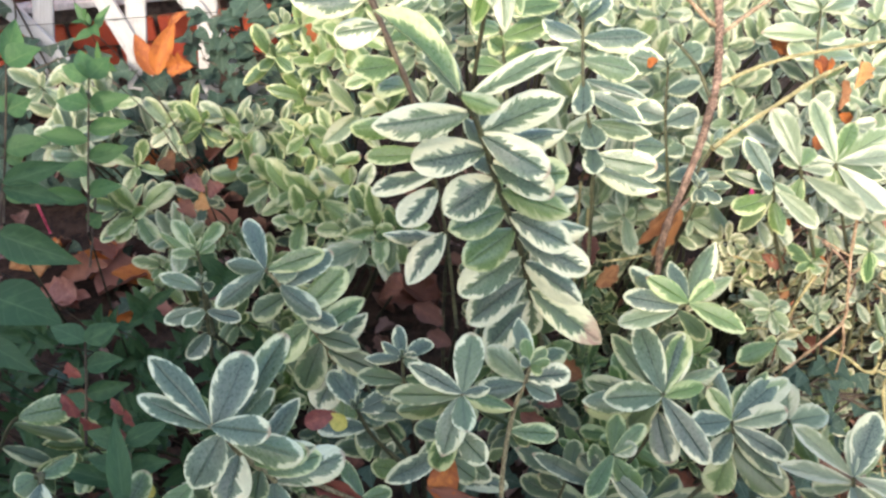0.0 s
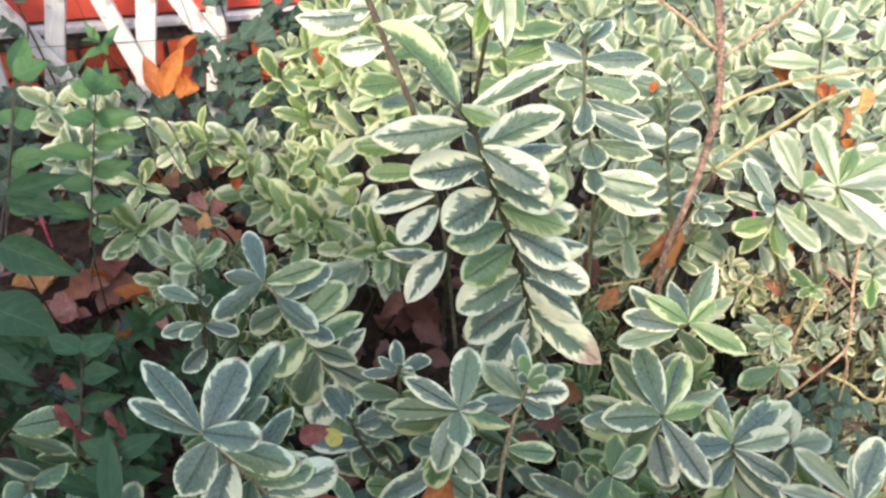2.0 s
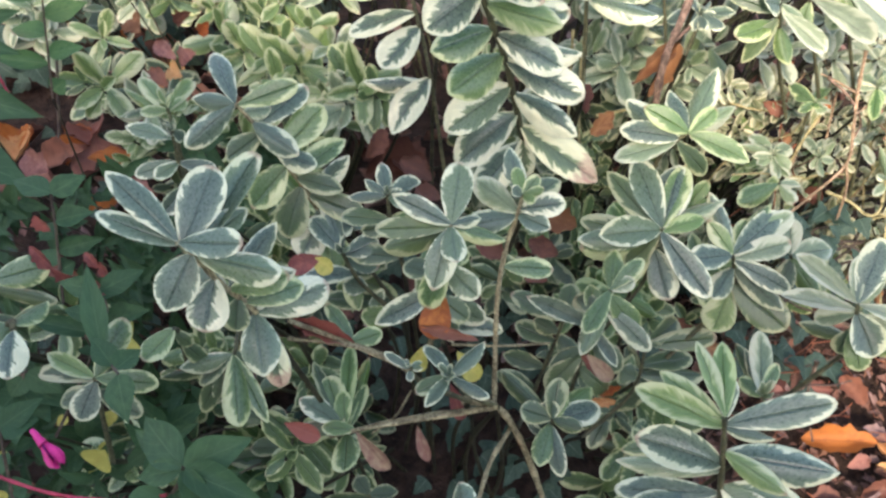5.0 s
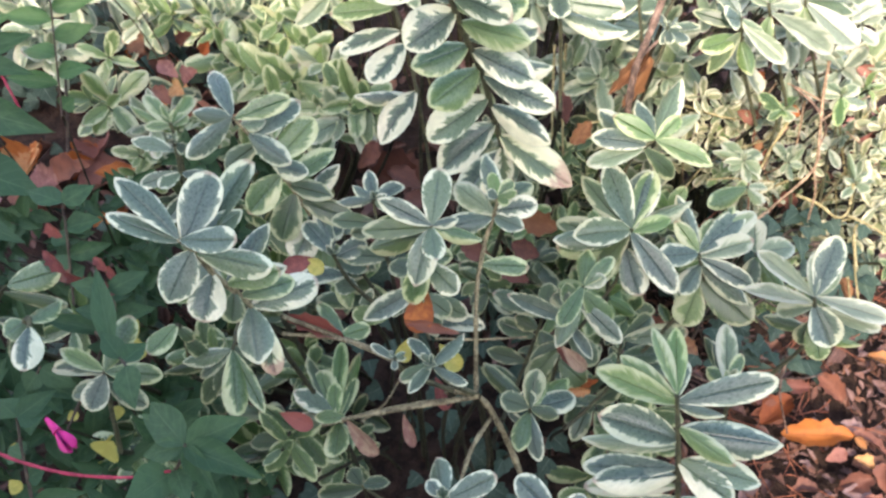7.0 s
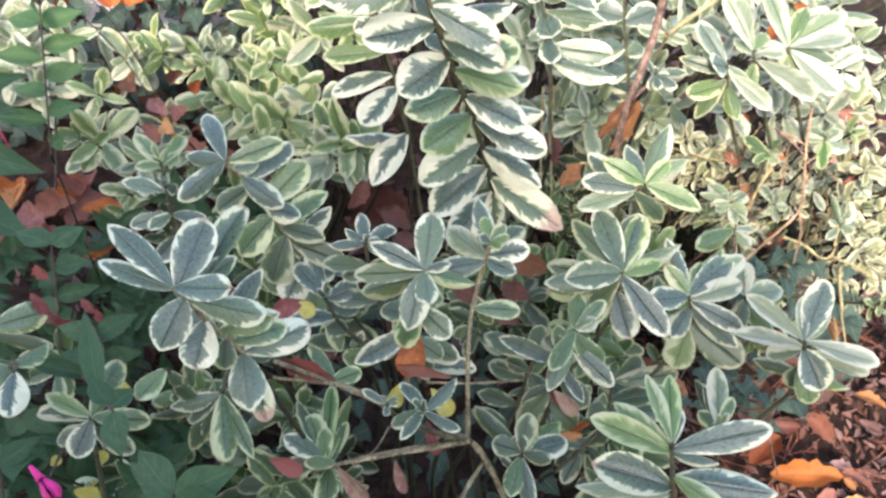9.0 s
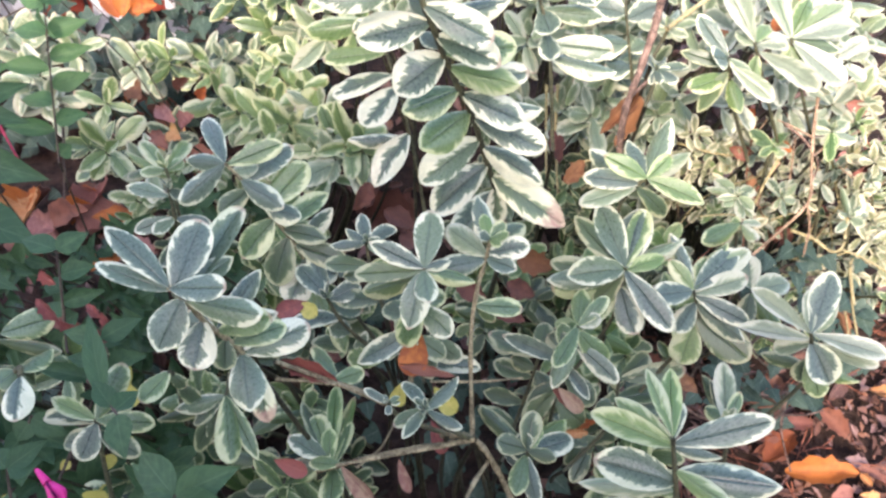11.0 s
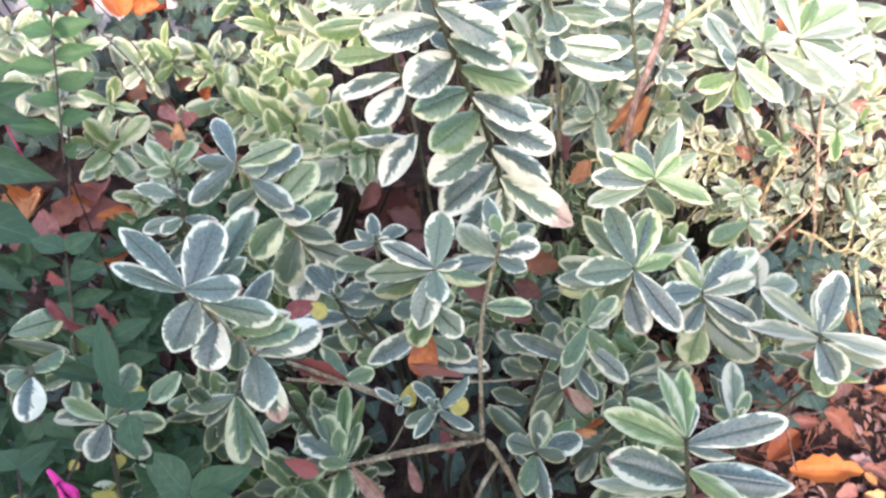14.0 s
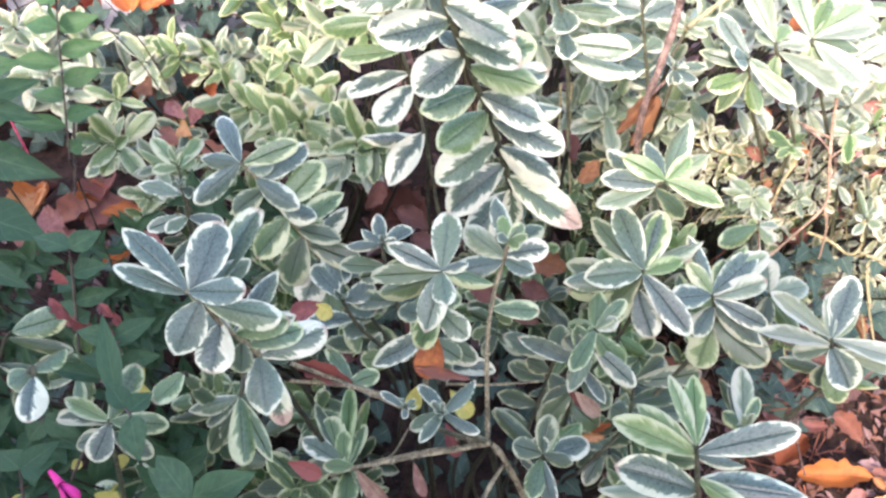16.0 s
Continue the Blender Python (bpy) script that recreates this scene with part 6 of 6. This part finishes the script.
fallen_leaf("russet", 0.585, 0.454, 0.041, 0.030)
fallen_leaf("rose", 0.556, 0.411, 0.037, 0.025)
fallen_leaf("tan", 0.572, 0.504, 0.020, 0.014)
fallen_leaf("rose", 0.450, 0.594, 0.049, 0.030)
fallen_leaf("russet", 0.462, 0.552, 0.048, 0.040)
fallen_leaf("russet", -0.617, 1.374, 0.112, 0.082, 30)
fallen_leaf("amber", -0.555, 1.265, 0.095, 0.066, 10)
fallen_leaf("rose", -0.523, 1.300, 0.108, 0.072, 80)
fallen_leaf("orange", -0.670, 1.419, 0.089, 0.064)
fallen_leaf("tan", -0.558, 1.344, 0.074, 0.049)
fallen_leaf("russet", -0.488, 1.231, 0.105, 0.070)
fallen_leaf("rose", -0.620, 1.049, 0.117, 0.097, 60)
fallen_leaf("amber", -0.795, 1.091, 0.097, 0.076, 100)
fallen_leaf("rose", -0.715, 0.979, 0.082, 0.061)
fallen_leaf("orange", -0.688, 1.127, 0.066, 0.048)
fallen_leaf("rose", -0.541, 0.975, 0.071, 0.051)
fallen_leaf("russet", -0.690, 1.038, 0.095, 0.063)
fallen_leaf("tan", -0.778, 1.066, 0.117, 0.075)
fallen_leaf("orange", -0.674, 1.090, 0.097, 0.076)
fallen_leaf("russet", -0.705, 0.966, 0.071, 0.051)
fallen_leaf("rose", -0.584, 1.360, 0.098, 0.073)
fallen_leaf("tan", -0.543, 1.288, 0.071, 0.059)
fallen_leaf("orange", -0.587, 0.945, 0.070, 0.040)
fallen_leaf("umber", -0.144, 1.082, 0.118, 0.086)
fallen_leaf("umber", -0.073, 1.042, 0.095, 0.074)
fallen_leaf("umber", -0.204, 1.150, 0.089, 0.078)
fallen_leaf("rose", 0.863, 1.240, 0.081, 0.069)
fallen_leaf("rose", 0.808, 1.185, 0.068, 0.056)
fallen_leaf("russet", 0.075, 0.903, 0.079, 0.059)
fallen_leaf("russet", 0.108, 0.800, 0.074, 0.056)
fallen_leaf("umber", -0.332, 1.115, 0.087, 0.066)
fallen_leaf("orange", -0.915, 2.027, 0.196, 0.098)
fallen_leaf("orange", -0.810, 1.932, 0.095, 0.079)
fallen_leaf("orange", -0.796, 1.865, 0.077, 0.061)
fallen_leaf("rose", -0.655, 1.103, 0.098, 0.076)
fallen_leaf("orange", -0.590, 1.045, 0.105, 0.053)
fallen_leaf("tan", -0.805, 1.071, 0.086, 0.064)
fallen_leaf("rose", -0.697, 0.974, 0.081, 0.051)
fallen_leaf("umber", -0.092, 1.031, 0.115, 0.094)
fallen_leaf("umber", -0.130, 1.089, 0.086, 0.075)
fallen_leaf("rose", 0.839, 1.176, 0.079, 0.040)
fallen_leaf("rose", 0.928, 1.392, 0.074, 0.049)
fallen_leaf("russet", 0.598, 0.974, 0.071, 0.051)
fallen_leaf("russet", 0.700, 1.034, 0.053, 0.042)
fallen_leaf("russet", 0.617, 0.938, 0.060, 0.040)
fallen_leaf("russet", 0.619, 1.279, 0.082, 0.059)
fallen_leaf("rose", 0.690, 1.402, 0.074, 0.050)

# ---- ivy ----
ivy_patch(((-0.574, 1.490, 0.294), (-0.526, 1.485, 0.287), (-0.476, 1.465, 0.261), (-0.431, 1.482, 0.282), (-0.485, 1.435, 0.224), (-0.545, 1.439, 0.231), (-0.468, 1.495, 0.298), (-0.505, 1.508, 0.315), (-0.414, 1.438, 0.227), (-0.560, 1.468, 0.267), (-0.511, 1.456, 0.251), (-0.451, 1.444, 0.235), (-0.389, 1.424, 0.210), (-0.589, 1.407, 0.192), (-0.637, 1.420, 0.208), (-0.663, 1.441, 0.235), (-0.623, 1.390, 0.172), (-0.518, 1.411, 0.195), (-0.435, 1.519, 0.327), (-0.471, 1.532, 0.344), (-0.552, 1.513, 0.322), (-0.368, 1.448, 0.238), (-0.574, 1.378, 0.156), (-0.908, 1.406, 0.196), (-0.946, 1.427, 0.222), (-0.843, 1.462, 0.264)), 0.047)
ivy_patch(((-0.374, 1.531, 0.375), (-0.348, 1.510, 0.349), (-0.398, 1.544, 0.392), (-0.420, 1.528, 0.373), (-0.327, 1.533, 0.377), (-0.358, 1.487, 0.321), (-0.389, 1.511, 0.352), (-0.341, 1.554, 0.404), (-0.433, 1.542, 0.390), (-0.456, 1.534, 0.380), (-0.377, 1.560, 0.411), (-0.405, 1.492, 0.328)), 0.046)
ivy_patch(((0.379, 0.649, 0.276), (0.400, 0.576, 0.209), (0.421, 0.556, 0.190), (0.364, 0.550, 0.185), (0.435, 0.530, 0.165), (0.506, 0.561, 0.194), (0.393, 0.597, 0.228), (0.435, 0.649, 0.276), (0.470, 0.654, 0.281), (0.492, 0.638, 0.267), (0.350, 0.571, 0.204), (0.421, 0.623, 0.252), (0.506, 0.643, 0.271), (0.364, 0.628, 0.257), (0.336, 0.545, 0.180), (0.456, 0.618, 0.247), (0.520, 0.628, 0.257), (0.400, 0.659, 0.286)), 0.028)
ivy_patch(((-0.978, 1.620, 0.030), (-0.998, 1.620, 0.120), (-1.038, 1.620, 0.220), (-1.018, 1.620, 0.300), (-1.028, 1.620, 0.370)), 0.046)
ivy_patch(((-0.514, 1.620, 0.030), (-0.534, 1.620, 0.120), (-0.574, 1.620, 0.220), (-0.554, 1.620, 0.300), (-0.564, 1.620, 0.370)), 0.046)

# ---- fuchsia flower ----
def fuchsia_flower(at, way, size):
    """A hanging half-closed flower: a slim tube, four long pointed sepals folded over a short purple skirt of petals."""
    at, way = Vector(at), Vector(way).normalized()
    flower = thing("fuchsia_flower", at, "magenta half-closed fuchsia flower hanging from a red stalk", "flower")
    bm = bmesh.new()
    tube(bm, smooth_line([at, at + way * size * 0.12, at + way * size * 0.30, at + way * size * 0.42], 3), size * 0.04, size * 0.09, 10)
    part("flower_tube", bm, PETAL, flower)
    side = way.orthogonal().normalized()
    for k in range(4):
        out = Matrix.Rotation(k * math.pi / 2 + 0.4, 3, way) @ side
        leaf(flower, "slim", PETAL, leaf_pose(at + way * size * 0.36 + out * size * 0.05, way + out * (0.03 + 0.02 * k), out, size * 0.60, size * 0.16), RNG, "sepal")
        leaf(flower, "hebe", PURPLE, leaf_pose(at + way * size * 0.36 + out * size * 0.03, way + out * 0.04, out, size * 0.42, size * 0.15), RNG, "petal")


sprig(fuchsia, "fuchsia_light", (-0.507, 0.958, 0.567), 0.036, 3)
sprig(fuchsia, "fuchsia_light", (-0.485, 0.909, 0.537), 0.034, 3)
fuchsia_flower((-0.297, 0.289, 0.454), (0.028, -0.025, -0.003), 0.038)
fuchsia_flower((0.351, 0.827, 0.450), (0.2, -0.3, -0.9), 0.020)

# ---- lower growth, deep in the shrubs ----
deep = random.Random(8)
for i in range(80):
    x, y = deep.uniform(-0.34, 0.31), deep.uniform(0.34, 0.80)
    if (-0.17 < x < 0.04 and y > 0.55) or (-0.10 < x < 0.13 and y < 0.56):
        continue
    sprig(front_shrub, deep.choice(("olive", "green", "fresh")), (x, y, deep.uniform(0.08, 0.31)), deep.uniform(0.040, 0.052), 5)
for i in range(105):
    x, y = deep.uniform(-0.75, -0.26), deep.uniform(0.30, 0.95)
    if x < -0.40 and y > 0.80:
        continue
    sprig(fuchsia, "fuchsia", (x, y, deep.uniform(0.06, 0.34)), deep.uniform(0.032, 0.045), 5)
for i in range(40):
    x, y = deep.uniform(-0.5, 0.1), deep.uniform(0.75, 1.15)
    if -0.24 < x < 0.0:
        continue
    sprig(left_shrub, deep.choice(("lime", "green")), (x, y, deep.uniform(0.08, 0.26)), deep.uniform(0.040, 0.052), 5)
for i in range(55):
    x, y = deep.uniform(0.05, 0.95), deep.uniform(0.85, 1.5)
    if x > 0.38 and y < 1.2:
        continue
    sprig(middle_shrub, deep.choice(("back", "pale")), (x, y, deep.uniform(0.15, 0.42)), deep.uniform(0.045, 0.06), 5)

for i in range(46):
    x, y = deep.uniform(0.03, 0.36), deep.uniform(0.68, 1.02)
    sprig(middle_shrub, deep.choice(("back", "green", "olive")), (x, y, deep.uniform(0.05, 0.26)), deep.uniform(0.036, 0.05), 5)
for i in range(60):
    x, y = deep.uniform(0.20, 0.85), deep.uniform(0.66, 1.05)
    sprig(far_shrub, deep.choice(("pale", "olive", "olive", "green")), (x, y, deep.uniform(0.05, 0.18)), deep.uniform(0.026, 0.036), 5)
for i in range(34):
    x, y = deep.uniform(-0.52, -0.18), deep.uniform(0.24, 0.46)
    sprig(fuchsia, "fuchsia", (x, y, deep.uniform(0.16, 0.36)), deep.uniform(0.034, 0.046), 5)
for i in range(14):
    x, y = deep.uniform(-0.40, -0.12), deep.uniform(0.30, 0.48)
    sprig(front_shrub, "olive", (x, y, deep.uniform(0.20, 0.33)), deep.uniform(0.036, 0.044), 4)
for i in range(85):
    x, y = deep.uniform(-0.35, 1.5), deep.uniform(1.3, 2.3)
    sprig(middle_shrub, deep.choice(("back", "pale", "lime")), (x, y, deep.uniform(0.22, 0.5)), deep.uniform(0.050, 0.065), 5)
ivy_mass(330, (-1.25, -0.25), (1.28, 1.64), (0.01, 0.20), 0.055)
# Dark ivy filling the gap, added partly to imitate its black shade.
ivy_mass(120, (-0.20, 0.14), (0.38, 0.80), (0.01, 0.12), 0.036)
ivy_mass(60, (0.25, 0.75), (0.62, 1.0), (0.01, 0.07), 0.045)
ivy_mass(45, (-0.75, -0.25), (0.55, 1.25), (0.01, 0.06), 0.04)

# ---- leaf litter ----
lit = random.Random(3)
for k, (amount, material) in enumerate(zip((520, 420, 170), LITTER)):
    heap = Foliage()
    for i in range(amount):
        x, y = lit.uniform(-1.1, 1.1), lit.uniform(0.1, 1.75)
        if -0.22 < x < 0.14 and y < 0.62:
            continue
        a = lit.uniform(0, 6.28)
        way = Vector((math.cos(a), math.sin(a), lit.uniform(-0.1, 0.35)))
        face = Vector((lit.uniform(-0.6, 0.6), lit.uniform(-0.6, 0.6), 1))
        ln = lit.uniform(0.02, 0.06)
        heap.add("dry", leaf_pose(Vector((x, y, lit.uniform(0.0, 0.012))), way, face, ln, ln * lit.uniform(0.4, 0.7)), lit)
    heap.link("leaf_litter", material, None, ("russet", "rosy brown", "orange")[k] + " crumbled leaf litter on the soil", "leaf litter")
for k, material in enumerate(LITTER):
    chips = Foliage()
    for i in range(620):
        x, y = lit.uniform(0.26, 0.95), lit.uniform(0.34, 0.82)
        a = lit.uniform(0, 6.28)
        way = Vector((math.cos(a), math.sin(a), lit.uniform(-0.15, 0.4)))
        face = Vector((lit.uniform(-0.8, 0.8), lit.uniform(-0.8, 0.8), 1))
        ln = lit.uniform(0.005, 0.022)
        chips.add("dry", leaf_pose(Vector((x, y, lit.uniform(0.0, 0.012))), way, face, ln, ln * lit.uniform(0.25, 0.6)), lit)
    chips.link("bark_mulch", material, None, ("dark russet", "reddish brown", "orange-brown")[k] + " bark chips scattered on the soil", "mulch")
needle_bm = bmesh.new()
for i in range(150):
    x, y, a = lit.uniform(0.28, 0.95), lit.uniform(0.36, 0.85), lit.uniform(0, 6.28)
    half_way = Vector((math.cos(a), math.sin(a), lit.uniform(-0.06, 0.06))) * lit.uniform(0.012, 0.05)
    mid = Vector((x, y, lit.uniform(0.010, 0.022)))
    bend = Vector((lit.uniform(-0.008, 0.008), lit.uniform(-0.008, 0.008), 0.004))
    tube(needle_bm, [mid - half_way, mid + bend, mid + half_way], 0.0011, 0.0007, 4)
tagged(part("twig_litter", needle_bm, STEM["rust"]), "thin reddish twigs and needles scattered on the soil", "twigs", kind="stuff")
for i, ((plant, kind), mass) in enumerate(JOINED.items()):
    mass.link("foliage", LEAF_MAT_JOINED[kind], plant)

# ---- bricks, last ----
brick_bm = bmesh.new()
box(brick_bm, (0, 0, 0), (0.205, 0.03, 0.062), 0.004)
brick_mesh = bpy.data.meshes.new("brick")
brick_bm.to_mesh(brick_mesh)
brick_bm.free()
brick_mesh.materials.append(CLAY)
for row in range(2):
    for col in range(8):
        ob = new("brick", brick_mesh)
        adopt(ob, brick_wall)
        ob.matrix_parent_inverse = Matrix.Identity(4)
        ob.matrix_basis = WALL_TURN @ pose(-1.25 + 0.217 * col + (0.108 if row % 2 else 0), 0.044 + RNG.uniform(-0.003, 0.003), 0.035 + row * 0.074, RNG.uniform(-0.5, 0.5), 0, RNG.uniform(-0.6, 0.6))
